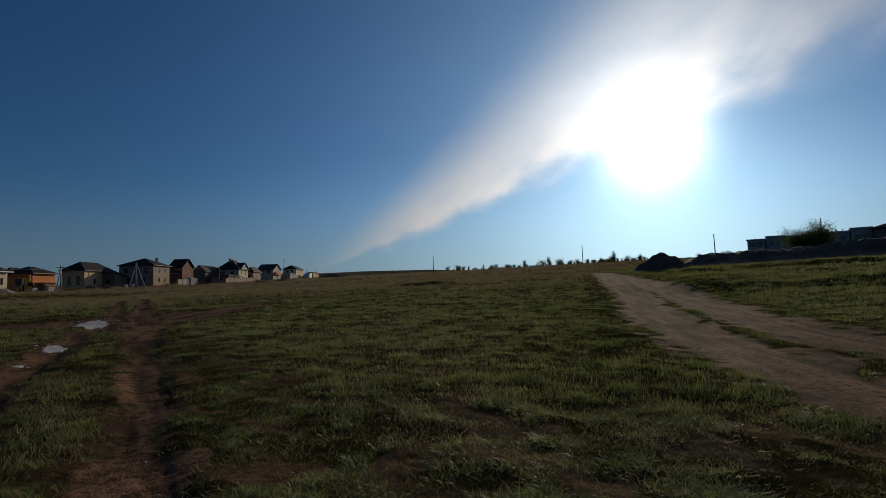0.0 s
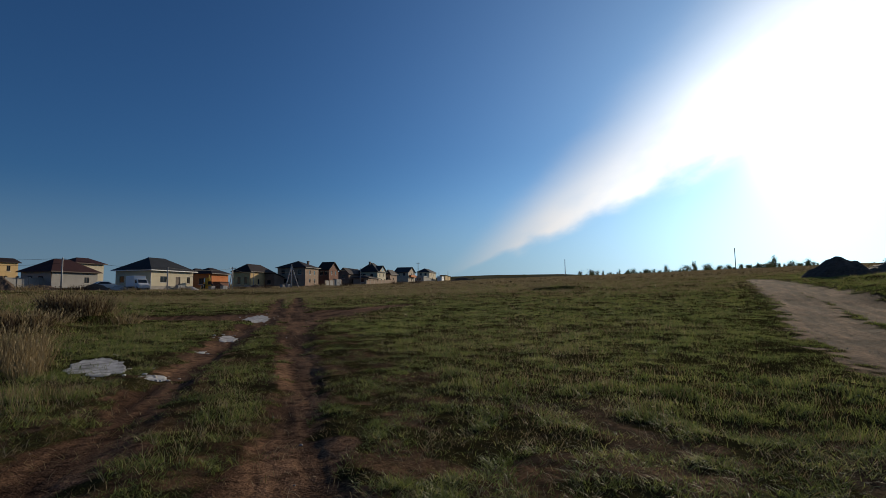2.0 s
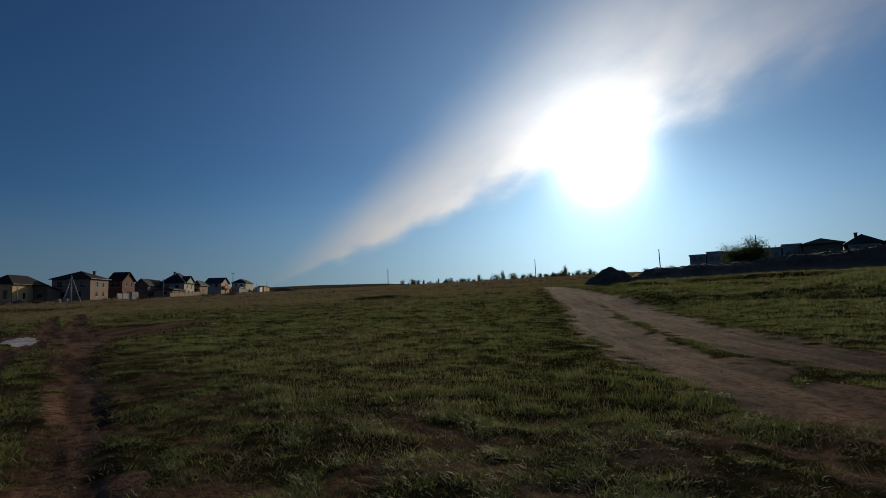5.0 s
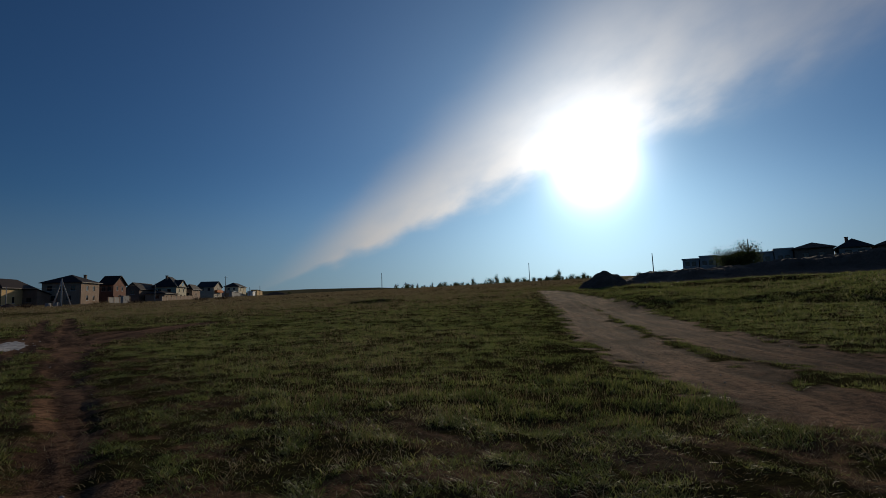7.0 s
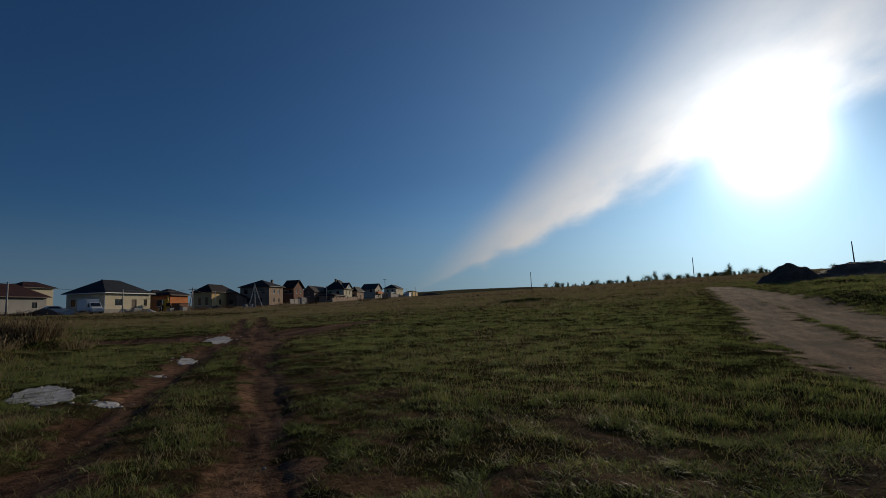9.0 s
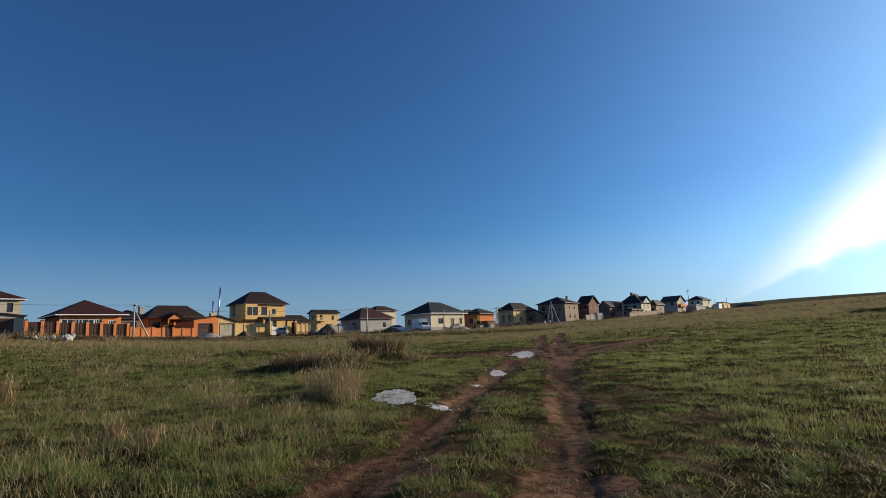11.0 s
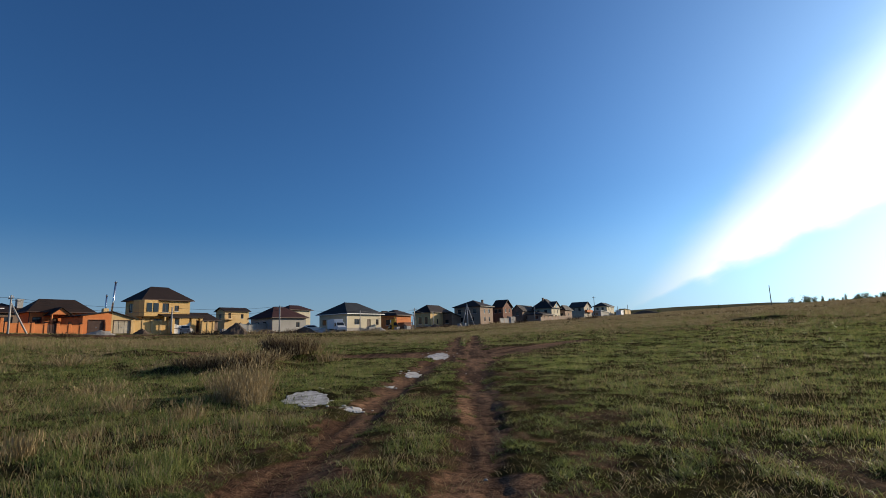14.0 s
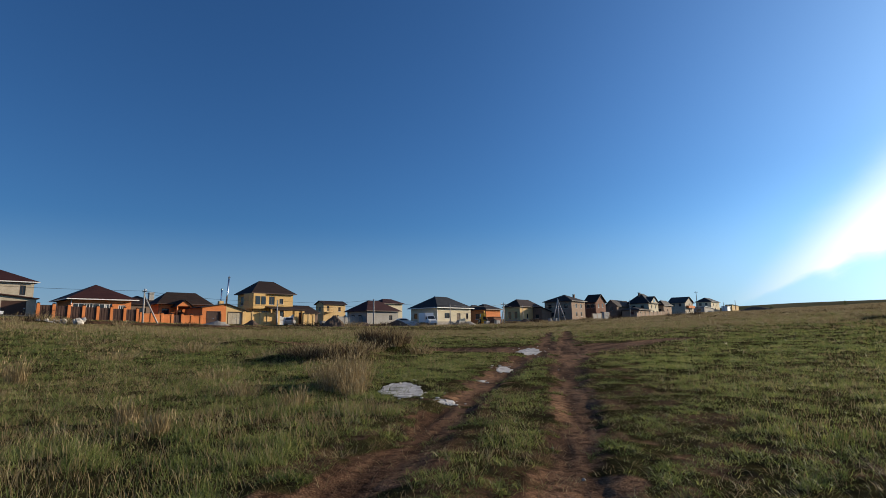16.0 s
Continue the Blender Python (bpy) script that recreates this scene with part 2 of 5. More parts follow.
MAT = dict(
    ground=ground_material(),
    grass=leaf_material("fresh_grass", [(0.0, (0.030, 0.050, 0.012)), (0.33, (0.124, 0.158, 0.040)), (0.66, (0.240, 0.272, 0.076)), (0.88, (0.36, 0.33, 0.12)), (1.0, (0.42, 0.37, 0.19))], rough=0.5, through_light=0.50, spec=0.3, clump=0.38),
    straw=leaf_material("dry_straw", [(0.0, (0.13, 0.09, 0.042)), (0.5, (0.29, 0.215, 0.105)), (1.0, (0.50, 0.41, 0.24))], rough=0.6, through_light=0.3, spec=0.2, clump=0.4),
    weed=leaf_material("dead_weed", [(0.0, (0.045, 0.028, 0.018)), (0.6, (0.10, 0.066, 0.042)), (1.0, (0.20, 0.14, 0.085))], rough=0.8, through_light=0.15, spec=0.1),
    leaf=leaf_material("spring_leaf", [(0.0, (0.050, 0.070, 0.020)), (0.6, (0.085, 0.110, 0.032)), (1.0, (0.14, 0.15, 0.055))], through_light=0.5),
    bark=surface("bark", (0.06, 0.045, 0.035), (0.13, 0.10, 0.08), 40, 4),
    cream=surface("cream_brick", (0.52, 0.45, 0.31), (0.64, 0.57, 0.42), 9, 0.6, bump=0.15),
    beige=surface("beige_stone_brick", (0.36, 0.31, 0.23), (0.52, 0.46, 0.36), 6, 0.8, bump=0.3),
    yellow=surface("yellow_brick", (0.58, 0.36, 0.13), (0.70, 0.47, 0.20), 9, 0.6, bump=0.15),
    ochre=surface("ochre_brick", (0.55, 0.36, 0.15), (0.68, 0.49, 0.25), 9, 0.7, bump=0.15),
    orange=surface("orange_brick", (0.56, 0.17, 0.05), (0.68, 0.25, 0.09), 9, 0.6, bump=0.15),
    red_brick=surface("red_brick", (0.15, 0.070, 0.045), (0.25, 0.115, 0.074), 9, 0.6, bump=0.2),
    pink_brick=surface("dusty_brick", (0.27, 0.185, 0.13), (0.40, 0.285, 0.205), 8, 0.7, bump=0.2),
    brown_wall=surface("brown_block", (0.15, 0.10, 0.072), (0.26, 0.18, 0.13), 7, 0.7, bump=0.2),
    grey_wall=surface("grey_render", (0.28, 0.27, 0.25), (0.40, 0.38, 0.35), 7, 0.5, bump=0.2),
    concrete=surface("concrete", (0.30, 0.29, 0.27), (0.46, 0.44, 0.41), 14, 1.2, bump=0.3),
    plinth=surface("stone_plinth", (0.24, 0.22, 0.19), (0.40, 0.36, 0.31), 6, 1.0, bump=0.4),
    white_trim=surface("white_trim", (0.68, 0.67, 0.64), (0.80, 0.79, 0.76), 20, 1.0, rough=0.5, bump=0.05),
    red_roof=surface("dark_red_metal_tile", (0.030, 0.010, 0.009), (0.054, 0.019, 0.016), 5, 0.5, rough=0.7, bump=0.3, spec=0.2),
    brown_roof=surface("brown_metal_tile", (0.018, 0.011, 0.009), (0.032, 0.019, 0.015), 5, 0.5, rough=0.7, bump=0.3, spec=0.2),
    dark_roof=surface("graphite_metal_tile", (0.016, 0.018, 0.021), (0.034, 0.037, 0.041), 5, 0.5, rough=0.7, bump=0.3, spec=0.2),
    sheet=surface("brown_profiled_sheet", (0.050, 0.025, 0.018), (0.080, 0.042, 0.030), 8, 0.6, rough=0.5, bump=0.1),
    steel=surface("stainless_steel", (0.60, 0.60, 0.60), (0.78, 0.78, 0.78), 20, 2, rough=0.25, bump=0.0, metal=1.0),
    wood=surface("weathered_wood", (0.14, 0.11, 0.085), (0.26, 0.21, 0.17), 30, 2.0, bump=0.3),
    wire=surface("cable_black", (0.02, 0.02, 0.02), (0.035, 0.035, 0.035), 30, 2.0, rough=0.5, bump=0.0),
    glass=glass("window_glass"),
    earth=surface("heaped_earth", (0.070, 0.046, 0.031), (0.145, 0.100, 0.070), 5, 0.7, bump=0.9, bump_size=0.12),
    rubble=surface("pale_rubble", (0.30, 0.27, 0.23), (0.52, 0.48, 0.42), 9, 2, bump=0.6, spread=0.25),
    lime=surface("dried_mortar", (0.16, 0.15, 0.14), (0.62, 0.60, 0.57), 5, 2.4, rough=0.85, bump=0.5, bump_size=0.02),
    car_white=surface("white_car_paint", (0.70, 0.70, 0.70), (0.78, 0.78, 0.78), 3, 0.6, rough=0.3, bump=0.0, spec=0.5),
    car_silver=surface("silver_car_paint", (0.40, 0.41, 0.42), (0.50, 0.51, 0.52), 3, 0.6, rough=0.3, bump=0.0, metal=0.5),
    rubber=surface("tyre_rubber", (0.02, 0.02, 0.02), (0.035, 0.035, 0.035), 30, 3, rough=0.8, bump=0.1),
    digger=surface("yellow_machine_paint", (0.55, 0.32, 0.03), (0.66, 0.42, 0.06), 6, 1, rough=0.5, bump=0.05),
)

# ---- the lie of the land ----
_grid = np.random.RandomState(7).rand(256, 256)


def value_noise(x, y, size, octaves=1, shift=0):
    """Smooth noise about 0 to 1 with features of that size in metres."""
    total, amp, norm_ = 0.0, 1.0, 0.0
    for o in range(octaves):
        u, v = np.asarray(x) / size + 17.3 * (o + shift), np.asarray(y) / size + 9.1 * (o + 2 * shift)
        i, j = np.floor(u).astype(int), np.floor(v).astype(int)
        a, b = u - i, v - j
        a, b = a * a * (3 - 2 * a), b * b * (3 - 2 * b)
        g = lambda p, q: _grid[p % 256, q % 256]
        total = total + amp * ((g(i, j) * (1 - a) + g(i + 1, j) * a) * (1 - b) + (g(i, j + 1) * (1 - a) + g(i + 1, j + 1) * a) * b)
        norm_, amp, size = norm_ + amp, amp * 0.5, size * 0.5
    return total / norm_


def step(lo, hi, v):
    t = np.clip((np.asarray(v) - lo) / (hi - lo), 0, 1)
    return t * t * (3 - 2 * t)


# how steeply the land rises towards each compass direction, in degrees
RISE_AZ = [-180, -120, -60, -42, -35, -25, -10, 5, 12, 23, 35, 45, 55, 66, 77, 90, 120, 180]
RISE = [2.6, 2.8, 3.0, 2.85, 2.25, 1.83, 1.50, 1.36, 1.40, 1.62, 1.95, 2.10, 2.40, 2.50, 2.60, 2.70, 2.7, 2.6]


# the pale hill far beyond the row's end: compass direction and height in metres
HILL_AZ = [17, 20, 24.5, 29.5, 37, 42, 48, 56]
HILL = [0, 13, 16.5, 17.5, 16.0, 11.0, 5, 0]


def land(x, y):
    """The broad shape of the ground: level at the crossing of the tracks, rising gently outwards to a crest."""
    x, y = np.asarray(x, float), np.asarray(y, float)
    r = np.hypot(x, y)
    az = np.degrees(np.arctan2(x, y))
    rise = 0.0
    for d in (-6, -3, 0, 3, 6):
        rise = rise + np.interp((az + d + 180) % 360 - 180, RISE_AZ, RISE) / 5
    far = np.where(r < 280, r, 280 + 120 * (1 - np.exp(-np.maximum(r - 280, 0) / 120)))
    far = np.where(r > 700, far - (r - 700) * 0.004, far)
    dip = .42 * step(48, 66, r) * (1 - step(84, 94, r)) * (1 - step(4, 14, az))
    hill = np.interp(az, HILL_AZ, HILL) * step(420, 900, r)
    return far * np.tan(np.radians(rise)) * step(7, 62, r) + hill - dip


# dirt tracks: centre line and half width, metres
TRACKS = [
    [(-2.1, -3, .42), (-1.75, 3.5, .58), (-1.6, 5.6, .56), (-1.28, 7.5, .50), (-.80, 11.7, .46), (.2, 18.5, .50), (1.3, 25, .5), (2.7, 30, .8), (3.9, 36, .9), (5.0, 45, .5), (6.6, 56, .4)],
    [(.30, -3, .50), (.46, 3.5, .52), (.74, 5.8, .50), (1.17, 8, .44), (1.62, 10.3, .42), (2.2, 15, .44), (2.85, 19.5, .55), (3.9, 26, .8), (4.6, 31, 1.4), (5.5, 38, .8), (6.7, 46, .5), (8.4, 57, .4)],
    [(-16, 38, 1.0), (-9, 36.5, 1.1), (-2.4, 35, 1.3), (2, 33.8, 2.4), (5.5, 33.2, 2.8), (7.5, 34.6, 1.7), (10.5, 36.6, 1.1), (14, 39, .6)],
    [(56, 39.5, 1.0), (53, 36.5, 1.2), (31.2, 19, 1.3), (17, 8.6, 1.32), (12, 4.2, 1.32), (10.2, 2.4, 1.3), (8.9, 0, 1.4), (7, -5, 1.5), (5, -14, 1.6)],
    [(53, 36.5, 1.0), (40, 23.6, 1.45), (33, 16.8, 1.42), (20.6, 7.5, 1.38), (16.2, 3.5, 1.45), (14.6, 1, 1.5), (13, -5, 1.6), (11, -14, 1.7)],
    [(-76, 49, 2.6), (-52, 73, 2.6), (-36, 88, 2.6), (-17.5, 97.5, 2.6), (0, 110, 2.0), (20, 143, 1.6), (48, 179, 1.6)],
]


def track_depth(x, y, lines=None):
    """How far each place lies from the middle of a track, as a share of its half width."""
    best = np.full(np.shape(x), 9.0)
    for line in TRACKS if lines is None else lines:
        for (x0, y0, w0), (x1, y1, w1) in zip(line, line[1:]):
            dx, dy = x1 - x0, y1 - y0
            t = np.clip(((x - x0) * dx + (y - y0) * dy) / (dx * dx + dy * dy), 0, 1)
            d = np.hypot(x - x0 - t * dx, y - y0 - t * dy) / (w0 + t * (w1 - w0))
            best = np.minimum(best, d)
    return best


def trampled(x, y):
    """Where wheels and feet have flattened the grass: beside the two ruts and round the crossing of the paths."""
    r, az = np.hypot(x, y), np.degrees(np.arctan2(x, y))
    away = np.full(np.shape(x), 99.0)
    for line in TRACKS[:2]:
        for (x0, y0, w0), (x1, y1, w1) in zip(line, line[1:]):
            dx, dy = x1 - x0, y1 - y0
            t = np.clip(((x - x0) * dx + (y - y0) * dy) / (dx * dx + dy * dy), 0, 1)
            away = np.minimum(away, np.hypot(x - x0 - t * dx, y - y0 - t * dy))
    wave = (value_noise(x, y, 1.8, 3, 21) - .5)
    reach = np.where(az > 6, 2.6, .9)
    beside = 1 - step(-.5, .5, away - reach + wave * 1.8)
    close = step(9.0, 6.5, r + wave * 4) * step(0, 8, az)
    return np.clip(np.maximum(beside * step(30, 20, r), close), 0, 1)


def wheel_marks(x, y):
    """Long streaks that wheels have pressed along the tracks, about 0 to 1."""
    out = 0.0
    for heading, here in ((7, x < 6), (50, x >= 6)):
        a = math.radians(heading)
        along, across = x * math.sin(a) + y * math.cos(a), x * math.cos(a) - y * math.sin(a)
        out = out + np.where(here, value_noise(across * 9, along, 2.6, 3, 14), 0)
    return out


def soil_at(x, y):
    ragged = (value_noise(x, y, .6, 4) - .5) * 1.5
    d = np.minimum(track_depth(x, y, TRACKS[2:]) + ragged, track_depth(x, y, TRACKS[:2]) + ragged * 1.8)
    bare = 1 - step(.85, 1.15, d)
    scuffed = trampled(x, y) * step(.45, .57, value_noise(x, y, .7, 4, 5))
    return np.clip(np.maximum(bare, scuffed * .6), 0, 1)


def dry_at(x, y):
    """Where last year's grass still stands: wide patches on the left, a belt before the houses."""
    r, az = np.hypot(x, y), np.degrees(np.arctan2(x, y))
    patch = step(.42, .70, value_noise(x, y, 7, 3, 3)) * (1 - .8 * step(50, 60, az))
    belt = step(38, 56, r) * (1 - step(48, 62, az)) * .9
    left = step(-3, -14, az) * step(5, 10, r) * .2
    weeds = .6 * np.exp(-((az + 15) / 6) ** 2 - ((r - 27) / 5) ** 2)
    return np.clip(patch * .25 + belt + left * patch + weeds + .06, 0, 1)


# overgrown humps in the field: bearing, distance, width, depth, height
MOUNDS = [(-11.2, 31, 4.6, 3.4, 1.0), (-16.5, 27, 7.5, 3.0, .55), (-41.5, 84, 8, 4, .9), (-24, 40, 6, 3, .4), (37.0, 58, 7.5, 3.0, .35)]

# crusts of spilled mortar: bearing, distance, width, depth
SPILLS = [(-9.5, 14.9, 1.45, 4.2), (-5.1, 12.6, .62, .8), (-14.6, 16.0, .8, 2.2), (1.5, 21.8, .75, 2.6), (4.3, 32.5, 1.6, 6.0), (-.9, 17.4, .25, .5)]


def spill_at(x, y):
    """1 on a spill, 0 off it."""
    on = np.zeros(np.shape(x))
    for az, r, wide, deep in SPILLS:
        a = math.radians(az)
        u = (x - r * math.sin(a)) * math.cos(a) - (y - r * math.cos(a)) * math.sin(a)
        v = (x - r * math.sin(a)) * math.sin(a) + (y - r * math.cos(a)) * math.cos(a)
        on = np.maximum(on, 1 - step(.8, 1.05, np.hypot(u / (wide / 2), v / (deep / 2))))
    return on


def ground_z(x, y):
    x, y = np.asarray(x, float), np.asarray(y, float)
    r = np.hypot(x, y)
    d = track_depth(x, y)
    rut = 1 - step(.25, 1.45, d)
    z = land(x, y)
    fade = 1 - step(60, 120, r)
    z = z + ((value_noise(x, y, 1.6, 2, 1) - .5) * .07 + (value_noise(x, y, .55, 3, 2) - .5) * .11 * (1 - .85 * rut) * (1 - .8 * spill_at(x, y))) * fade
    z = z + (value_noise(x, y, 12, 2, 4) - .5) * .45 * step(14, 40, r) * fade
    az = np.degrees(np.arctan2(x, y))
    z = z + .5 * step(.3, .6, value_noise(x, y, 9, 2, 33)) * step(36, 40.5, r + 3 * (value_noise(x, y, 6, 2, 12) - .5)) * step(60, 66, az) * (1 - step(95, 110, az)) * (1 - step(60, 75, r))
    for m_az, m_r, wide, deep, high in MOUNDS:
        a = math.radians(m_az)
        u = (x - m_r * math.sin(a)) * math.cos(a) - (y - m_r * math.cos(a)) * math.sin(a)
        v = (x - m_r * math.sin(a)) * math.sin(a) + (y - m_r * math.cos(a)) * math.cos(a)
        z = z + high * np.clip(1.15 - np.hypot(u / (wide / 2), v / (deep / 2)) + .7 * (value_noise(x, y, 1.1, 2, 15) - .5), 0, 1) ** .9
    pressed = 1 - step(.5, 1.2, track_depth(x, y, TRACKS[:2]) + .35 * (value_noise(x, y, .5, 2, 23) - .5))
    return z - rut * .065 - pressed * .022 * step(60, 35, r) + rut * (wheel_marks(x, y) - .5) * .07 * step(70, 40, r)


def at(az, r):
    return r * math.sin(radians(az)), r * math.cos(radians(az))


def build_ground():
    angles = np.concatenate([np.linspace(-60, 95, 621), np.linspace(95, 300, 104)[1:-1]])
    radii = np.concatenate([[0.0], np.geomspace(.8, 60, 430), np.geomspace(60, 3500, 90)[1:]])
    A, R = np.meshgrid(np.radians(angles), radii[1:])
    X, Y = R * np.sin(A), R * np.cos(A)
    X, Y = np.concatenate([[0], X.ravel()]), np.concatenate([[0], Y.ravel()])
    Z = ground_z(X, Y)
    n, m = len(angles), len(radii) - 1
    k = np.arange(m - 1)[:, None] * n + np.arange(n)[None] + 1
    k2 = np.arange(m - 1)[:, None] * n + (np.arange(n)[None] + 1) % n + 1
    quads = np.stack([k2, k2 + n, k + n, k], -1).reshape(-1, 4)
    me = bpy.data.meshes.new("ground")
    fan = np.stack([np.zeros(n, int), (np.arange(n) + 1) % n + 1, np.arange(n) + 1], -1)
    fill_mesh(me, np.stack([X, Y, Z], -1), quads, fan)
    for name, values in (("soil", soil_at(X, Y)), ("dry", dry_at(X, Y) * .55 * (1 - .5 * step(80, 120, np.hypot(X, Y)))), ("wheel", wheel_marks(X, Y)), ("far", step(330, 480, np.hypot(X, Y)))):
        me.attributes.new(name, "FLOAT", "POINT").data.foreach_set("value", values.astype(np.float32))
    me.materials.append(MAT["ground"])
    me.polygons.foreach_set("use_smooth", np.ones(len(me.polygons), bool))
    ob = new("ground", me)
    tagged(ob, "rolling spring field of short turf crossed by bare dirt ruts", "field", kind="structure")


def fill_mesh(me, verts, quads, tris=None):
    """Fill an empty mesh from arrays."""
    tris = np.zeros((0, 3), int) if tris is None else tris
    me.vertices.add(len(verts))
    me.vertices.foreach_set("co", np.asarray(verts, np.float32).ravel())
    loops = np.concatenate([quads.ravel(), tris.ravel()]).astype(np.int32)
    me.loops.add(len(loops))
    me.loops.foreach_set("vertex_index", loops)
    starts = np.concatenate([np.arange(len(quads)) * 4, len(quads) * 4 + np.arange(len(tris)) * 3]).astype(np.int32)
    me.polygons.add(len(starts))
    me.polygons.foreach_set("loop_start", starts)
    me.update(calc_edges=True)
    me.validate()


build_ground()

# ---- building helpers ----


def part(name, bm, material, parent=None, label=""):
    """Link a bmesh as one mesh object under a thing or a part."""
    me = bpy.data.meshes.new(name)
    bm.to_mesh(me)
    bm.free()
    for m in material if isinstance(material, (list, tuple)) else [material]:
        me.materials.append(m)
    ob = new(name, me)
    if parent is not None:
        ob.parent = parent
    if label:
        tagged(ob, label)
    return ob


def thing(name, place, turn, label, category, group="", kind=""):
    ob = new(name)
    ob.empty_display_size = 0.3
    ob.matrix_world = Matrix.Translation(place) @ Matrix.Rotation(turn, 4, "Z")
    return tagged(ob, label, category, group, kind)


def box(bm, x0, x1, y0, y1, z0, z1, slot=0):
    v = [bm.verts.new((x, y, z)) for z in (z0, z1) for x, y in ((x0, y0), (x1, y0), (x1, y1), (x0, y1))]
    for f in ((3, 2, 1, 0), (4, 5, 6, 7), (0, 1, 5, 4), (1, 2, 6, 5), (2, 3, 7, 6), (3, 0, 4, 7)):
        bm.faces.new([v[i] for i in f]).material_index = slot
    return v


def bevelled_box(x0, x1, y0, y1, z0, z1, b=0.02):
    bm = bmesh.new()
    box(bm, x0, x1, y0, y1, z0, z1)
    bmesh.ops.bevel(bm, geom=bm.edges[:], offset=b, segments=1, affect="EDGES")
    return bm


def rod(bm, a, b, r0, r1=None, sides=8, caps=True):
    """A tapered round bar from a to b."""
    a, b = Vector(a), Vector(b)
    r1 = r0 if r1 is None else r1
    q = (b - a).to_track_quat("Z", "Y")
    rings = []
    for p, r in ((a, r0), (b, r1)):
        rings.append([bm.verts.new(p + q @ Vector((r * math.cos(k * 2 * math.pi / sides), r * math.sin(k * 2 * math.pi / sides), 0))) for k in range(sides)])
    for k in range(sides):
        f = bm.faces.new((rings[0][k], rings[0][(k + 1) % sides], rings[1][(k + 1) % sides], rings[1][k]))
        f.smooth = True
    if caps:
        bm.faces.new(rings[0][::-1]), bm.faces.new(rings[1])


def span(az, r, az_end, heading):
    """How far one goes from the place (az, r) on that heading until the bearing is az_end."""
    x, y = at(az, r)
    t = math.tan(radians(az_end))
    return (t * y - x) / (math.sin(radians(heading)) - t * math.cos(radians(heading)))


STREET = 36.0      # the street's heading; the fronts look across the field


def wall_strips(bm, length, z0, z1, thick, openings, place_xyz):
    """A wall with holes: boxes round the openings (x0, x1, z0, z1)."""
    xs = sorted({0.0, length, *[v for o in openings for v in o[:2]]})
    zs = sorted({z0, z1, *[v for o in openings for v in o[2:]]})
    for a, b in zip(xs, xs[1:]):
        for lo, hi in zip(zs, zs[1:]):
            if not any(o[0] < (a + b) / 2 < o[1] and o[2] < (lo + hi) / 2 < o[3] for o in openings):
                place_xyz(bm, a, b, lo, hi, thick)


def front_strip(bm, a, b, lo, hi, thick):
    box(bm, a, b, 0, thick, lo, hi)


def hip_roof(bm, w, d, z, h, over=0.55, fascia=0.18, ridge=None):
    """A hip roof with eaves; the ridge runs along the longer side."""
    x0, x1, y0, y1 = -over, w + over, -over, d + over
    low = [bm.verts.new(p) for p in ((x0, y0, z), (x1, y0, z), (x1, y1, z), (x0, y1, z))]
    top = [bm.verts.new((v.co.x, v.co.y, z + fascia)) for v in low]
    half = min(x1 - x0, y1 - y0) / 2 * (ridge if ridge else 0.97)
    if x1 - x0 >= y1 - y0:
        r = [bm.verts.new((x0 + half, (y0 + y1) / 2, z + h)), bm.verts.new((x1 - half, (y0 + y1) / 2, z + h))]
        faces = [(top[0], top[1], r[1], r[0]), (top[1], top[2], r[1]), (top[2], top[3], r[0], r[1]), (top[3], top[0], r[0])]
    else:
        r = [bm.verts.new(((x0 + x1) / 2, y0 + half, z + h)), bm.verts.new(((x0 + x1) / 2, y1 - half, z + h))]
        faces = [(top[0], top[1], r[0]), (top[1], top[2], r[1], r[0]), (top[2], top[3], r[1]), (top[3], top[0], r[0], r[1])]
    bm.faces.new(low[::-1])
    for k in range(4):
        bm.faces.new((low[k], low[(k + 1) % 4], top[(k + 1) % 4], top[k]))
    for f in faces:
        bm.faces.new(f)


def gable_roof(bm, w, d, z, h, along="y", over=0.5, thick=0.16):
    """Two slopes with thickness; the ridge runs along x or y."""
    def put(u, v, zz):
        return bm.verts.new((u, v, zz) if along == "y" else (v, u, zz))
    wide, deep = (w, d) if along == "y" else (d, w)
    slope = h / (wide / 2)
    prof = [(-over, z - slope * over), (wide / 2, z + h), (wide + over, z - slope * over)]
    rings = []
    for v in (-over, deep + over):
        rings.append([put(u, v, zz) for u, zz in prof] + [put(u, v, zz + thick) for u, zz in prof[::-1]])
    for k in range(6):
        bm.faces.new((rings[0][k], rings[0][(k + 1) % 6], rings[1][(k + 1) % 6], rings[1][k]))
    bm.faces.new(rings[0][::-1]), bm.faces.new(rings[1])
    bmesh.ops.recalc_face_normals(bm, faces=bm.faces[:])


def gable_walls(bm, w, d, z, h, along="y", thick=0.3):
    for v in ((0, thick), (d - thick, d)) if along == "y" else ((0, thick), (w - thick, w)):
        wide = w if along == "y" else d
        pts = [(0, z), (wide, z), (wide / 2, z + h)]
        rings = [[bm.verts.new((u, q, zz) if along == "y" else (q, u, zz)) for u, zz in pts] for q in v]
        for k in range(3):
            bm.faces.new((rings[0][k], rings[0][(k + 1) % 3], rings[1][(k + 1) % 3], rings[1][k]))
        bm.faces.new(rings[0]), bm.faces.new(rings[1])
    bmesh.ops.recalc_face_normals(bm, faces=bm.faces[:])


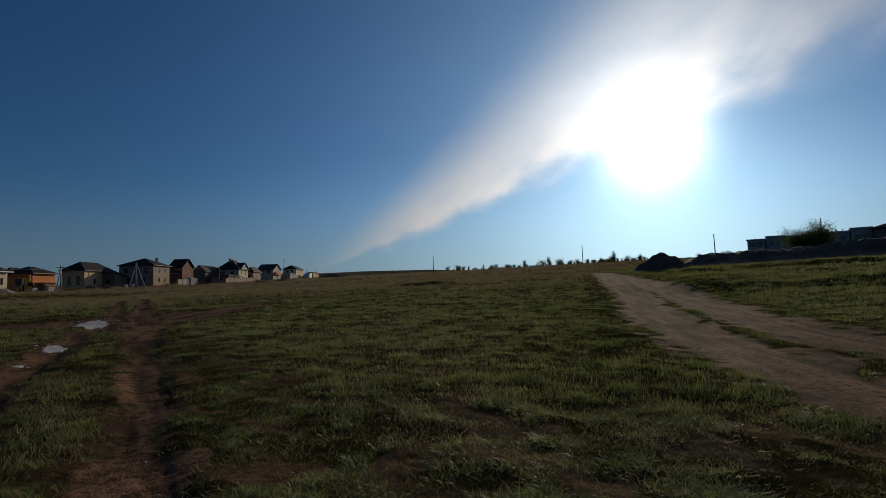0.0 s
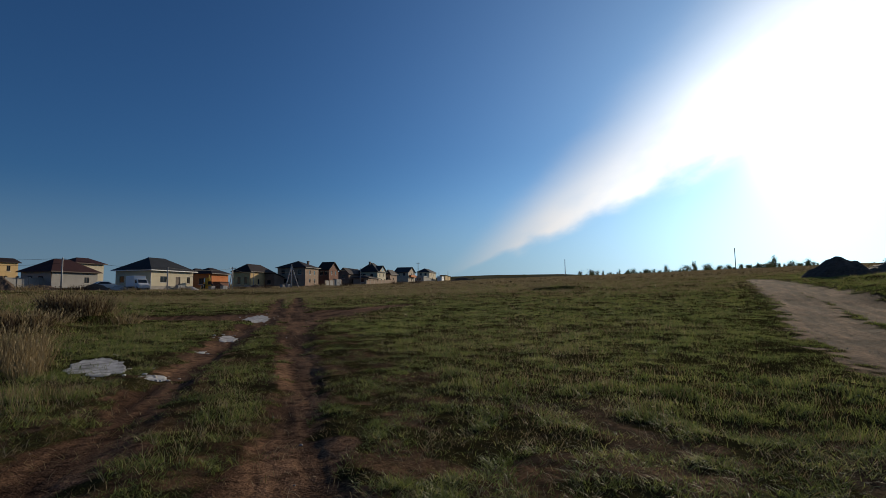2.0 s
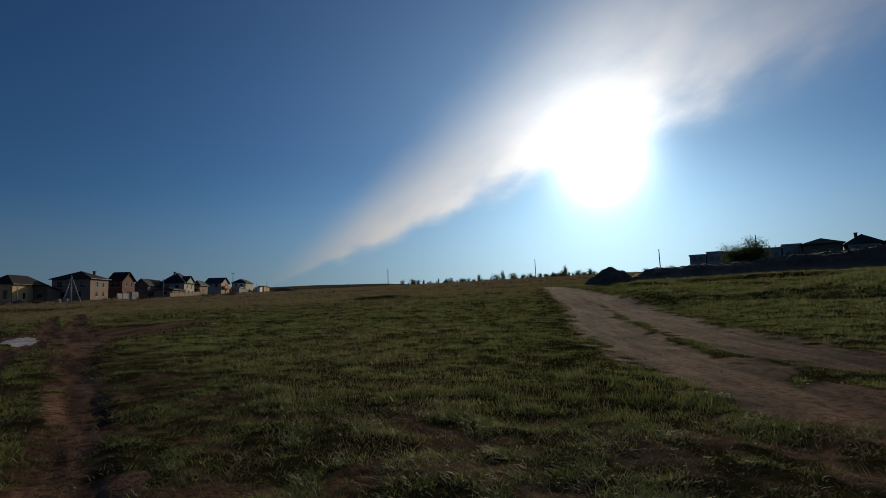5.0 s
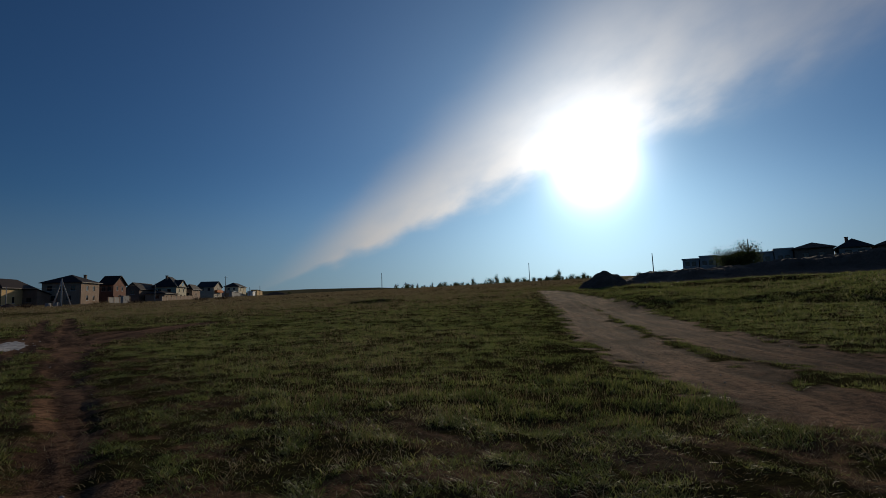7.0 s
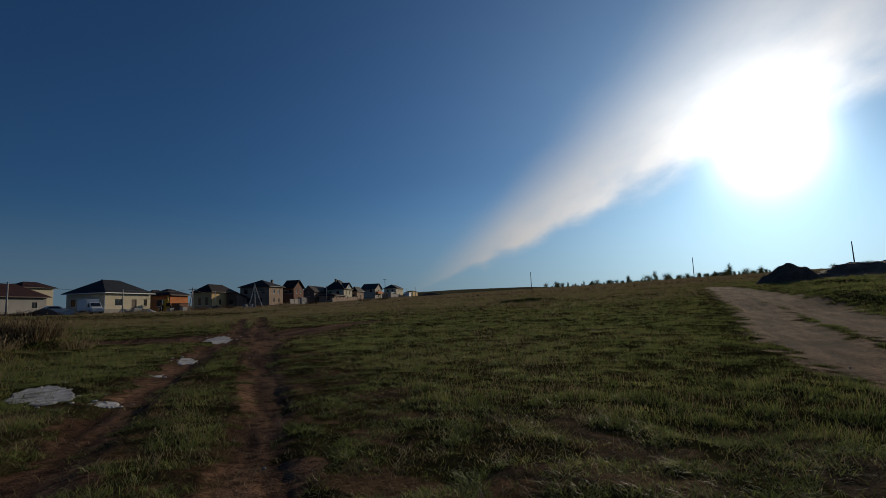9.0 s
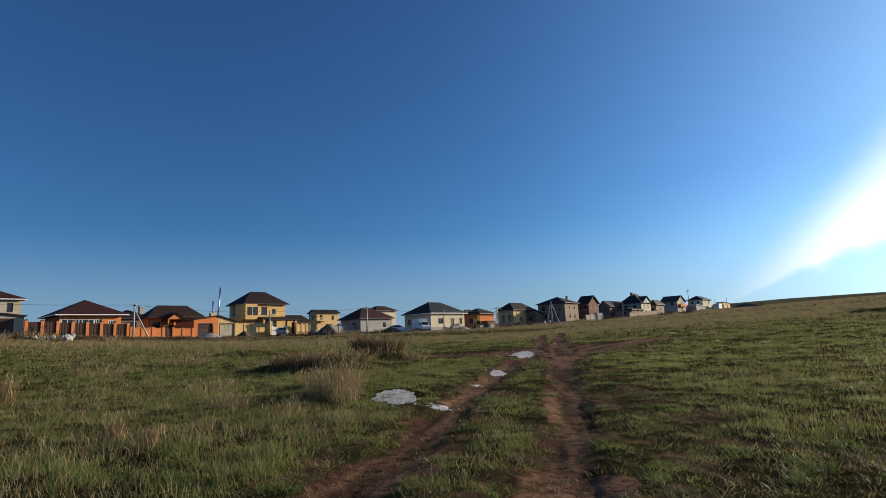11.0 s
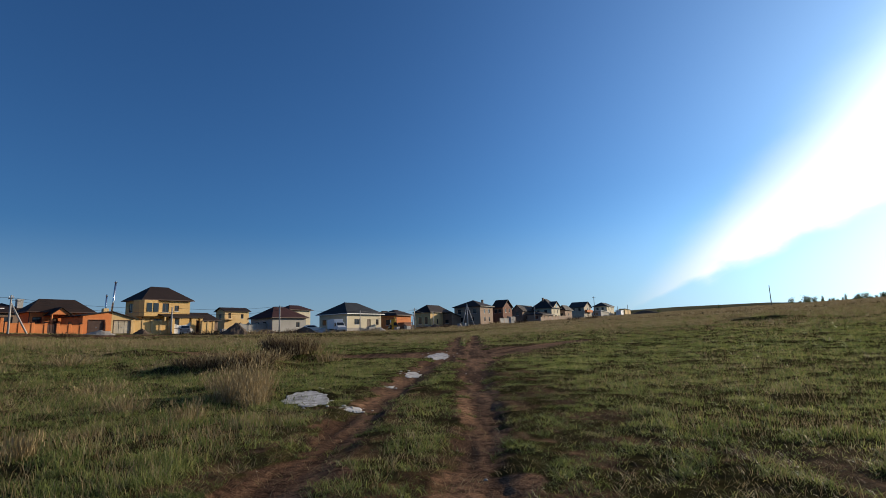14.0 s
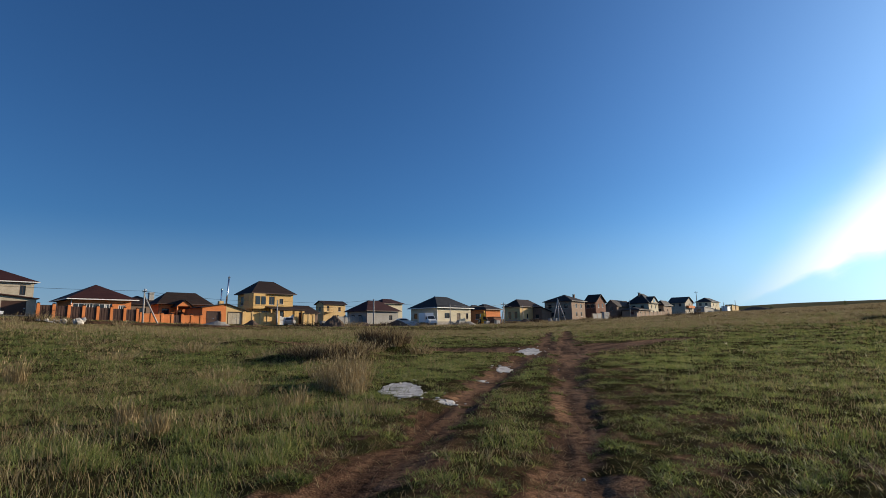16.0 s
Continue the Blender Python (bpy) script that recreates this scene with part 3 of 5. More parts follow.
def window_part(parent, side, u, z, w, h, frame_mat, bars=1):
    """A window with frame, glazing bar, sill and a pane set back in the opening; side: 'front' or 'side'."""
    def put(bm):
        if side == "side":
            bmesh.ops.transform(bm, matrix=Matrix(((0, 1, 0, 0), (1, 0, 0, 0), (0, 0, 1, 0), (0, 0, 0, 1))), verts=bm.verts[:])
            bmesh.ops.reverse_faces(bm, faces=bm.faces[:])
        return bm
    bm = bmesh.new()
    t = 0.09
    for a, b, lo, hi in ((u, u + t, z, z + h), (u + w - t, u + w, z, z + h), (u + t, u + w - t, z, z + t), (u + t, u + w - t, z + h - t, z + h)):
        box(bm, a, b, .06, .14, lo, hi)
    for k in range(bars):
        c = u + w * (k + 1) / (bars + 1)
        box(bm, c - .04, c + .04, .065, .135, z + t, z + h - t)
    win = part("window", put(bm), frame_mat, parent)
    bm = bmesh.new()
    box(bm, u + t, u + w - t, .09, .105, z + t, z + h - t)
    part("pane", put(bm), MAT["glass"], win)
    bm = bmesh.new()
    box(bm, u - .08, u + w + .08, -.10, .06, z - .07, z - .003)
    part("sill", put(bm), MAT["white_trim"], win)


def house(label, az, r, az_right, az_left, eave, roof_h, wall, roof, style="hip", front=(), side=(), door=None, heading=STREET,
          depth=None, chimney=None, plinth=0.0, trim="sheet", name="house", category="house", gutter=True, bars=1, door_mat="sheet", over=0.55, frames="sheet"):
    """A house whose near corner stands at (az, r); openings as (share of the wall, sill height, width, height)."""
    w = span(az, r, az_right, heading)
    d = depth if depth else span(az, r, az_left, heading - 90)
    x, y = at(az, r)
    base = float(land(x, y))
    ob = thing(name, (x, y, base), radians(90 - heading), label, category)
    fo = [(s * w - ww / 2, s * w + ww / 2, z, z + h) for s, z, ww, h in front]
    so = [(s * d - ww / 2, s * d + ww / 2, z, z + h) for s, z, ww, h in side]
    dr = [(door[0] * w - door[1] / 2, door[0] * w + door[1] / 2, 0.05, 0.05 + door[2])] if door else []
    t = 0.3
    bm = bmesh.new()
    wall_strips(bm, w, -2.0, eave, t, fo + dr, front_strip)
    wall_strips(bm, d - 2 * t, -2.0, eave, t, [(a - t, b - t, lo, hi) for a, b, lo, hi in so], lambda m, a, b, lo, hi, th: box(m, 0, th, t + a, t + b, lo, hi))
    box(bm, 0, w, d - t, d, -2.0, eave)
    box(bm, w - t, w, t, d - t, -2.0, eave)
    if style == "shed":
        for v in bm.verts:
            if abs(v.co.z - eave) < 1e-4:
                v.co.z += roof_h * (1 - (v.co.x + .3) / (w + .6))
    if style in ("gable_x", "gable_y"):
        gable_walls(bm, w, d, eave, roof_h - .02, style[-1])
    bmesh.ops.remove_doubles(bm, verts=bm.verts[:], dist=.0005)
    part("wall", bm, MAT[wall], ob)
    bm = bmesh.new()
    box(bm, t, w - t, t, d - t, -0.1, 0.0)
    part("floor_slab", bm, MAT["concrete"], ob)
    bm = bmesh.new()
    if style == "hip":
        hip_roof(bm, w, d, eave, roof_h, over)
    elif style == "flat":
        box(bm, -.2, w + .2, -.2, d + .2, eave, eave + roof_h)
    elif style == "shed":
        v = box(bm, -.3, w + .3, -.4, d + .3, eave, eave + .15)
        for q in v:
            q.co.z += roof_h * (1 - (q.co.x + .3) / (w + .6))
    else:
        gable_roof(bm, w, d, eave, roof_h, style[-1])
    rf = part("roof", bm, MAT[roof], ob)
    if style == "hip" and gutter:
        bm = bmesh.new()
        for a, b, c, e in ((-over - .1, w + over + .1, -over - .1, -over - .004), (-over - .1, -over - .004, -over, d + over)):
            box(bm, a, b, c, e, eave - .02, eave + .13)
        part("gutter", bm, MAT[trim], rf, "pale metal gutter along the eaves")
        bm = bmesh.new()
        rod(bm, (-.07, -.07, -1), (-.07, -.07, eave), .06, sides=6)
        part("downpipe", bm, MAT[trim], ob)
    if plinth:
        bm = bmesh.new()
        box(bm, -.07, w + .07, -.07, -.004, -2, plinth)
        box(bm, -.07, -.004, -.004, d, -2, plinth)
        part("plinth", bm, MAT["plinth"], ob)
    for a, b, lo, hi in fo:
        window_part(ob, "front", a, lo, b - a, hi - lo, MAT[frames], bars)
    for a, b, lo, hi in so:
        window_part(ob, "side", a, lo, b - a, hi - lo, MAT[frames], bars)
    if dr:
        a, b, lo, hi = dr[0]
        bm = bmesh.new()
        n = max(1, round((b - a) / .5))
        for k in range(n):
            box(bm, a + (b - a) * k / n + .01, a + (b - a) * (k + 1) / n - .01, .10, .16, lo, hi)
        box(bm, a, b, .13, .15, lo, hi)
        dd = part("door", bm, MAT[door_mat], ob)
        bm = bmesh.new()
        box(bm, b - .25, b - .12, .04, .10, lo + 1.0, lo + 1.06)
        part("handle", bm, MAT["steel"], dd)
    if chimney:
        cx, cy, ch, cr, cm = chimney
        bm = bmesh.new()
        if cm == "steel":
            rod(bm, (cx, cy, eave * .6), (cx, cy, ch - .35), cr, sides=10)
            rod(bm, (cx, cy, ch - .3), (cx, cy, ch), cr * 1.6, cr * .3, sides=10)
            rod(bm, (cx, cy, ch - .4), (cx, cy, ch - .25), cr * .5, sides=6)
        else:
            box(bm, cx - cr, cx + cr, cy - cr, cy + cr, eave, ch - .18)
            box(bm, cx - cr - .08, cx + cr + .08, cy - cr - .08, cy + cr + .08, ch - .18, ch)
        part("chimney", bm, MAT[cm], ob)
    return ob, w, d


def porch(ob, x0, x1, out, z, wall, roof, h=0.9):
    """A small gabled porch on posts before the front."""
    bm = bmesh.new()
    gable_roof(bm, x1 - x0, out, z, h, "y", .25, .12)
    bmesh.ops.translate(bm, vec=(x0, -out, 0), verts=bm.verts[:])
    part("porch_roof", bm, MAT[roof], ob)
    bm = bmesh.new()
    pts = [(x0, z), (x1, z), ((x0 + x1) / 2, z + h - .05)]
    rings = [[bm.verts.new((u, q, zz)) for u, zz in pts] for q in (-out, -out + .15)]
    for k in range(3):
        bm.faces.new((rings[0][k], rings[0][(k + 1) % 3], rings[1][(k + 1) % 3], rings[1][k]))
    bm.faces.new(rings[0]), bm.faces.new(rings[1][::-1])
    part("porch_gable", bm, MAT[wall], ob)
    for u in (x0 + .2, x1 - .2):
        bm = bmesh.new()
        rod(bm, (u, -out + .2, -1), (u, -out + .2, z), .17, sides=8)
        part("porch_post", bm, MAT[wall], ob)


# ---- the row of houses ----
beige, bw, bd = house("two-storey beige stone house with a dark red hipped roof", -49.5, 109, -43.1, 0, 5.3, 2.5, "beige", "red_roof", depth=9, trim="white_trim",
                      front=[(.25, 3.3, 1.1, 1.4), (.55, 3.3, .8, 1.4), (.88, 3.2, .8, 1.6), (.3, .9, 1.4, 1.4)], side=[(.5, 3.3, 1.2, 1.4)], plinth=.5)
house("beige stone garage with a brown roll-up door and sloping roof", -46.8, 101, -42.85, 0, 2.55, .9, "beige", "red_roof", "shed", depth=6.5,
      door=(.62, 3.0, 2.2), name="garage", category="garage")
house("low orange brick house with a broad dark red hipped roof", -40.35, 97.5, -35.75, 0, 2.95, 2.75, "orange", "red_roof", depth=8.5, trim="white_trim", frames="white_trim",
      front=[(.16, .8, 2.3, 1.6), (.40, .8, 2.6, 1.6), (.60, .8, 1.1, 1.6), (.84, .9, 1.0, 1.3)], bars=2, over=.8)
house("brown house with a dark hipped roof behind the orange ones", -36.4, 132, -33.2, 0, 3.0, 2.2, "brown_wall", "brown_roof", depth=8, front=[(.5, 1, 1.4, 1.3)], chimney=(6.2, 2.0, 5.9, .5, "concrete"))
oh, ow, od = house("low orange brick house with a brown hipped roof and gabled porch", -33.4, 106, -29.0, -34.1, 3.15, 2.35, "orange", "brown_roof",
                   front=[(.12, .9, 1.3, 1.5), (.80, .9, 1.3, 1.5)], door=(.38, 1.2, 2.1))
porch(oh, ow * .24, ow * .56, 2.0, 2.75, "orange", "brown_roof", 1.1)


def lean_garage(label, x, y, base, w, d, h0, h1, wall, door, door_mat, eaves, bars=0):
    """A garage whose roof slopes along its front, from h0 to h1; door: from, to and height."""
    ob = thing("garage", (x, y, base), radians(90 - STREET), label, "garage", "garages under one low gable")

    def sloped(bm, x0, x1, y0, y1, z0, rise, lift=0.0):
        for v in box(bm, x0, x1, y0, y1, z0, 9.0):
            if v.co.z > 8:
                v.co.z = h0 + (h1 - h0) * v.co.x / w + lift
            elif rise:
                v.co.z = h0 + (h1 - h0) * v.co.x / w + .002

    a, b, dh = door
    bm = bmesh.new()
    sloped(bm, 0, a, 0, .3, -2, False), sloped(bm, a, b, 0, .3, dh, False), sloped(bm, b, w, 0, .3, -2, False)
    sloped(bm, 0, .3, .3, d - .3, -2, False), sloped(bm, w - .3, w, .3, d - .3, -2, False), sloped(bm, 0, w, d - .3, d, -2, False)
    bmesh.ops.remove_doubles(bm, verts=bm.verts[:], dist=.0005)
    part("wall", bm, MAT[wall], ob)
    bm = bmesh.new()
    sloped(bm, -eaves[0], w + eaves[1], -.3, d + .2, 0, True, .14)
    part("roof", bm, MAT["brown_roof"], ob)
    bm = bmesh.new()
    n = 7
    for k in range(n):
        z0, z1 = dh * k / n, dh * (k + 1) / n
        box(bm, a + .01, b - .01, .16, .20, z0 + .012, z1 - .006)
    box(bm, a + .01, b - .01, .185, .21, .005, dh - .005)
    for k in range(bars):
        c = a + (b - a) * (k + 1) / (bars + 1)
        box(bm, c - .03, c + .03, .13, .158, .02, dh - .02)
    leaf = part("door", bm, MAT[door_mat], ob)
    bm = bmesh.new()
    box(bm, (a + b) / 2 - .1, (a + b) / 2 + .1, .10, .128, .95, 1.0)
    part("handle", bm, MAT["steel"], leaf)
    bm = bmesh.new()
    box(bm, a - .1, a - .003, -.03, -.003, 0, dh + .1), box(bm, b + .003, b + .1, -.03, -.003, 0, dh + .1), box(bm, a - .003, b + .003, -.03, -.003, dh + .003, dh + .1)
    part("door_trim", bm, MAT["sheet"], ob)
    return ob


def flue(ob, x, y, z0, z1, r, lean=0.0):
    """A steel flue with a conical cowl."""
    bm = bmesh.new()
    rod(bm, (x, y, z0), (x + lean, y, z1 - .35), r, sides=10)
    rod(bm, (x + lean, y, z1 - .3), (x + lean, y, z1), r * 1.6, r * .3, sides=10)
    rod(bm, (x + lean, y, z1 - .4), (x + lean, y, z1 - .25), r * .5, sides=6)
    part("flue", bm, MAT["steel"], ob, "tall stainless steel flue with a cowl")


gx, gy = at(-29.6, 99)
gz, gside = float(land(gx, gy)), Vector((math.sin(radians(STREET)), math.cos(radians(STREET)), 0))
og = lean_garage("orange brick garage with a dark roll-up door", gx, gy, gz, 4.25, 7, 2.85, 3.5, "orange", (.85, 3.2, 2.15), "sheet", (.35, 0))
yg = lean_garage("yellow brick garage with a pale panelled door", gx + gside.x * 4.254, gy + gside.y * 4.254, gz, 3.5, 7, 3.5, 2.45, "ochre", (.4, 3.05, 2.1), "beige", (0, .35), bars=2)
flue(yg, .2, 2.6, 2.6, 6.6, .13, .1)
flue(yg, .95, 2.2, 2.4, 8.9, .15, .45)
bm = bmesh.new()
box(bm, -.2, .6, 2.25, 2.95, 2.5, 4.2)
part("chimney", bm, MAT["ochre"], yg)
yh, yw, yd = house("two-storey yellow brick house with a brown hipped roof", -24.9, 112, -20.9, -26.35, 6.2, 2.9, "yellow", "brown_roof",
                   front=[(.46, 4.0, 1.3, 1.7), (.70, 4.2, .9, 1.1), (.3, 1.2, 1.4, 1.5), (.7, 1.2, 1.4, 1.5)],
                   side=[(.3, 4.0, 1.2, 1.7), (.7, 4.0, 1.2, 1.7), (.5, 1.2, 1.2, 1.5)], plinth=.6)
bay = bmesh.new()
outline = [(-1.0, 1.6), (-1.0, -.4), (-.4, -1.0), (2.2, -1.0), (2.7, -.02), (-.02, -.02), (-.02, 1.6)]
low = [bay.verts.new((u, v, 3.1)) for u, v in outline]
top = [bay.verts.new((u, v, 6.15)) for u, v in outline]
bay.faces.new(low[::-1]), bay.faces.new(top)
for k in range(len(outline)):
    bay.faces.new((low[k], low[(k + 1) % len(outline)], top[(k + 1) % len(outline)], top[k]))
bmesh.ops.recalc_face_normals(bay, faces=bay.faces[:])
part("bay", bay, MAT["yellow"], yh)
for u in (.1, 1.35):
    w_ = bmesh.new()
    box(w_, u, u + .95, -1.06, -1.003, 3.95, 5.6)
    part("bay_window", w_, MAT["glass"], yh)
bm = bmesh.new()
v = box(bm, yw * .28, yw + .6, -2.4, -.05, 3.0, 3.12)
for q in v:
    if q.co.y > -1:
        q.co.z += .55
part("porch_roof", bm, MAT["brown_roof"], yh)
for u in (yw * .32, yw * .64, yw + .4):
    bm = bmesh.new()
    box(bm, u - .15, u + .15, -2.25, -1.95, -1, 3.0)
    part("porch_post", bm, MAT["yellow"], yh)
house("low house with dark hipped roof behind a yellow fence", -21.2, 150, -18.3, -22, 2.6, 2.3, "brown_wall", "brown_roof", front=[(.4, .9, 1.3, 1.3)])
sb, sw, sd = house("small two-storey pale yellow house with a balcony", -17.7, 160, -15.4, -18.5, 5.6, .9, "ochre", "brown_roof", "gable_x",
                   front=[(.2, 3.5, .9, 1.5), (.72, 3.4, .9, 1.3), (.5, .8, 1.2, 1.4)], side=[(.5, 3.4, 1.0, 1.3)], chimney=(5.0, 3.5, 6.8, .3, "red_brick"))
bm = bmesh.new()
box(bm, .3, 2.9, -1.3, -.02, 3.0, 3.15)
for u in np.linspace(.4, 2.8, 7):
    box(bm, u - .03, u + .03, -1.28, -1.22, 3.15, 4.05)
box(bm, .3, 2.9, -1.3, -1.2, 4.05, 4.12)
part("balcony", bm, MAT["ochre"], sb)
house("low grey-rendered house with a dark red hipped roof", -13.1, 124, -9.7, -15.2, 3.1, 2.8, "grey_wall", "red_roof", side=[(.35, 1, 1.2, 1.3), (.7, 1, 1.2, 1.3)], front=[(.75, 1, 1.1, 1.2)])
house("two-storey cream house with a low dark red roof", -11.4, 152, -9.25, -12.6, 5.6, 1.6, "cream", "red_roof", front=[(.4, 3.4, 1.0, 1.3)])
wh, ww_, wd_ = house("cream brick bungalow with a dark grey hipped roof", -5.43, 110, -1.75, -8.3, 3.6, 2.75, "cream", "dark_roof", trim="white_trim",
                     front=[(.28, 1.4, 1.7, 1.2), (.88, 1.3, .9, 1.3)], side=[(.22, 1.4, 1.0, 1.2), (.55, 1.4, 1.0, 1.2), (.82, 1.4, 1.0, 1.2)], door=(.62, 1.3, 2.5), plinth=.75,
                     chimney=(9.9, 9.5, 7.0, .16, "steel"), door_mat="wood")
for k in range(4):
    bm = bevelled_box(ww_ * .62 - 1.4, ww_ * .62 + 1.4, -1.6 + .32 * k, -.08 - .004 * k, -.9 if k == 0 else -.1 + .19 * (k - 1) + .002, -.1 + .19 * k, .015)
    part("step", bm, MAT["concrete"], wh)
house("half-finished orange brick house with a dark hipped roof", -.1, 132, 1.5, -1.9, 3.4, 1.6, "orange", "brown_roof", side=[(.5, 1, 1.3, 1.4)])
# low flat box added in place of the red fence by the orange house
house("low red brick box standing for the red fence beside the orange house", .75, 128, 1.55, 0, 1.5, .12, "red_brick", "red_brick", "flat", depth=2, name="outbuilding", category="outbuilding")
house("dark brick house wing with a low hipped roof", -1.5, 136, -.4, -2.3, 3.3, 1.5, "red_brick", "brown_roof", side=[(.5, 1, 1.2, 1.3)])
house("two-storey pale brick house with a dark brown hipped roof", 3.6, 165, 5.85, 1.95, 4.55, 2.6, "ochre", "brown_roof",
      side=[(.25, .9, 1.0, 2.2), (.65, .9, 1.0, 2.2)], front=[(.35, .9, .9, 1.6), (.75, .9, 1.4, 1.9)], plinth=.5)
house("large two-storey dusty brick house with a brown hipped roof", 9.1, 174, 10.5, 6.3, 6.1, 2.5, "pink_brick", "brown_roof",
      front=[(.35, 3.9, 1.0, 1.4), (.7, 3.9, 1.0, 1.4), (.35, 1.2, 1.0, 1.4), (.7, 1.2, 1.0, 1.4)], side=[(.2, 3.9, 1.2, 1.4), (.5, 3.9, 1.2, 1.4), (.8, 3.9, 1.2, 1.4), (.3, 1.2, 1.2, 1.4), (.7, 1.2, 1.2, 1.4)])
house("low dark brick annex with a lean roof", 6.0, 170, 6.9, 4.9, 2.9, 1.3, "brown_wall", "brown_roof", "shed", side=[(.5, .9, 1.2, 1.2)], name="outbuilding", category="outbuilding")
house("two-storey dark red-brown brick house with a chimney and a steep gable", 11.6, 188, 12.6, 10.5, 5.9, 2.6, "red_brick", "brown_roof", "gable_y",
      front=[(.3, 3.9, .9, 1.4), (.7, 3.9, .9, 1.4), (.5, 1.1, 1.4, 1.5)], side=[(.3, 3.8, 1.1, 1.4), (.7, 3.8, 1.1, 1.4)], chimney=(1.9, 9, 9.0, .32, "brown_wall"))
house("brown block house with a low pitched roof", 13.7, 206, 15.2, 12.6, 4.6, 2.0, "brown_wall", "brown_roof", "gable_x", front=[(.3, 1, 1.2, 1.4), (.7, 1, 1.2, 1.4)], side=[(.5, 2.6, 1.1, 1.3)])
ch, cw, cd = house("cream house with a steep dark hipped roof and a front gable", 16.8, 216, 17.72, 14.8, 5.0, 4.1, "cream", "dark_roof", front=[(.3, 3.0, .9, 1.4), (.7, 3.0, .9, 1.4), (.5, .8, 1.2, 1.4)],
                   side=[(.3, 2.8, 1.2, 1.4), (.7, 2.8, 1.2, 1.4)], chimney=(2.6, 4.2, 9.4, .35, "brown_wall"))
bm = bmesh.new()
gable_roof(bm, cw * .9, 3.4, 5.1, 2.6, "y", .35, .14)
bmesh.ops.translate(bm, vec=(cw * .05, -.5, 0), verts=bm.verts[:])
part("gable_roof", bm, MAT["dark_roof"], ch)
bm = bmesh.new()
q = [[bm.verts.new((u, v, z)) for u, z in ((cw * .07, 5.0), (cw * .93, 5.0), (cw * .5, 7.5))] for v in (-.46, -.2)]
bm.faces.new(q[0]), bm.faces.new(q[1][::-1])
for k in range(3):
    bm.faces.new((q[1][k], q[1][(k + 1) % 3], q[0][(k + 1) % 3], q[0][k]))
part("gable_wall", bm, MAT["cream"], ch)
bm = bmesh.new()
box(bm, cw * .42, cw * .58, -.5, -.464, 5.5, 6.6)
part("attic_window", bm, MAT["glass"], ch)
house("low outbuilding with a pale fence-like front", 15.8, 204, 17.0, 14.2, 2.5, 1.2, "pink_brick", "brown_roof", side=[(.4, .8, 1.4, 1.2)], name="outbuilding", category="outbuilding")
house("small brick house with a brown hipped roof", 18.2, 232, 18.95, 17.5, 3.9, 2.3, "pink_brick", "brown_roof", front=[(.5, 1.2, 1.0, 1.4)], side=[(.5, 1.2, 1.2, 1.4)])
gb, gw, gd = house("two-storey pale brick house with an orange balcony and dark gabled roof", 20.2, 250, 20.95, 18.7, 5.0, 2.5, "beige", "dark_roof", "gable_y", front=[(.5, 3.2, 1.2, 1.5), (.5, .8, 1.6, 1.5)], side=[(.3, 3.2, 1.1, 1.4), (.7, 3.2, 1.1, 1.4)])
bm = bmesh.new()
box(bm, gw * .12, gw * .88, -1.1, -.02, 2.55, 2.7)
box(bm, gw * .12, gw * .88, -1.1, -1.0, 2.7, 3.6)
box(bm, gw * .12, gw * .12 + .1, -1.0, -.02, 2.7, 3.6)
box(bm, gw * .88 - .1, gw * .88, -1.0, -.02, 2.7, 3.6)
bmesh.ops.remove_doubles(bm, verts=bm.verts[:], dist=.0005)
part("balcony", bm, MAT["orange"], gb, "orange panelled balcony")
house("low white-roofed shed beside the last house", 21.9, 272, 22.7, 20.9, 2.3, .5, "grey_wall", "white_trim", "shed", side=[(.5, .7, 2.0, 1.2)], name="shed", category="shed")
house("two-storey cream house with a dark hipped roof at the row's end", 22.5, 290, 23.25, 21.2, 5.1, 2.3, "cream", "dark_roof", front=[(.3, 3.2, 1.0, 1.4), (.7, 3.2, 1.0, 1.4), (.5, .9, 1.4, 1.4)], side=[(.3, 3.2, 1.2, 1.4), (.7, 3.2, 1.2, 1.4)])
house("small block shed at the edge of the field", 24.3, 300, 24.85, 23.7, 2.7, .4, "ochre", "dark_roof", "shed", front=[(.5, 1, .9, .9)], name="shed", category="shed")
house("small site cabin with a flat roof", 23.9, 285, 24.15, 23.4, 2.3, .2, "white_trim", "white_trim", "flat", front=[(.5, 1, .6, .8)], name="site_cabin", category="cabin")

# ---- the houses over the bank on the other side ----
for k, (a, b) in enumerate(zip((69.05, 70.6, 72.1, 73.7, 75.3, 76.9), (70.5, 72.0, 73.6, 75.2, 76.8, 78.35))):
    house("unfinished grey concrete terrace unit with a flat roof", a, 152, b, 0, 4.1 + .12 * k + (.5 if k % 2 else .1), .35, "grey_wall", "concrete", "flat", depth=9, heading=164,
          front=[(.3, 2.5, 1.0, 1.2), (.7, 2.5, 1.0, 1.2)], name="terrace_unit", category="house")
house("brick house with a low hipped roof behind the earth bank", 78.45, 150, 81.35, 0, 4.9, 1.7, "brown_wall", "brown_roof", depth=9, heading=166, front=[(.3, 2.6, 1.2, 1.4), (.7, 2.6, 1.2, 1.4)])
house("grey house with a steep roof behind the earth bank", 81.7, 150, 83.9, 0, 4.4, 2.3, "grey_wall", "dark_roof", depth=9, heading=166, front=[(.3, 2.4, 1.2, 1.4), (.7, 2.4, 1.2, 1.4)], chimney=(2, 4, 7.2, .3, "red_brick"))
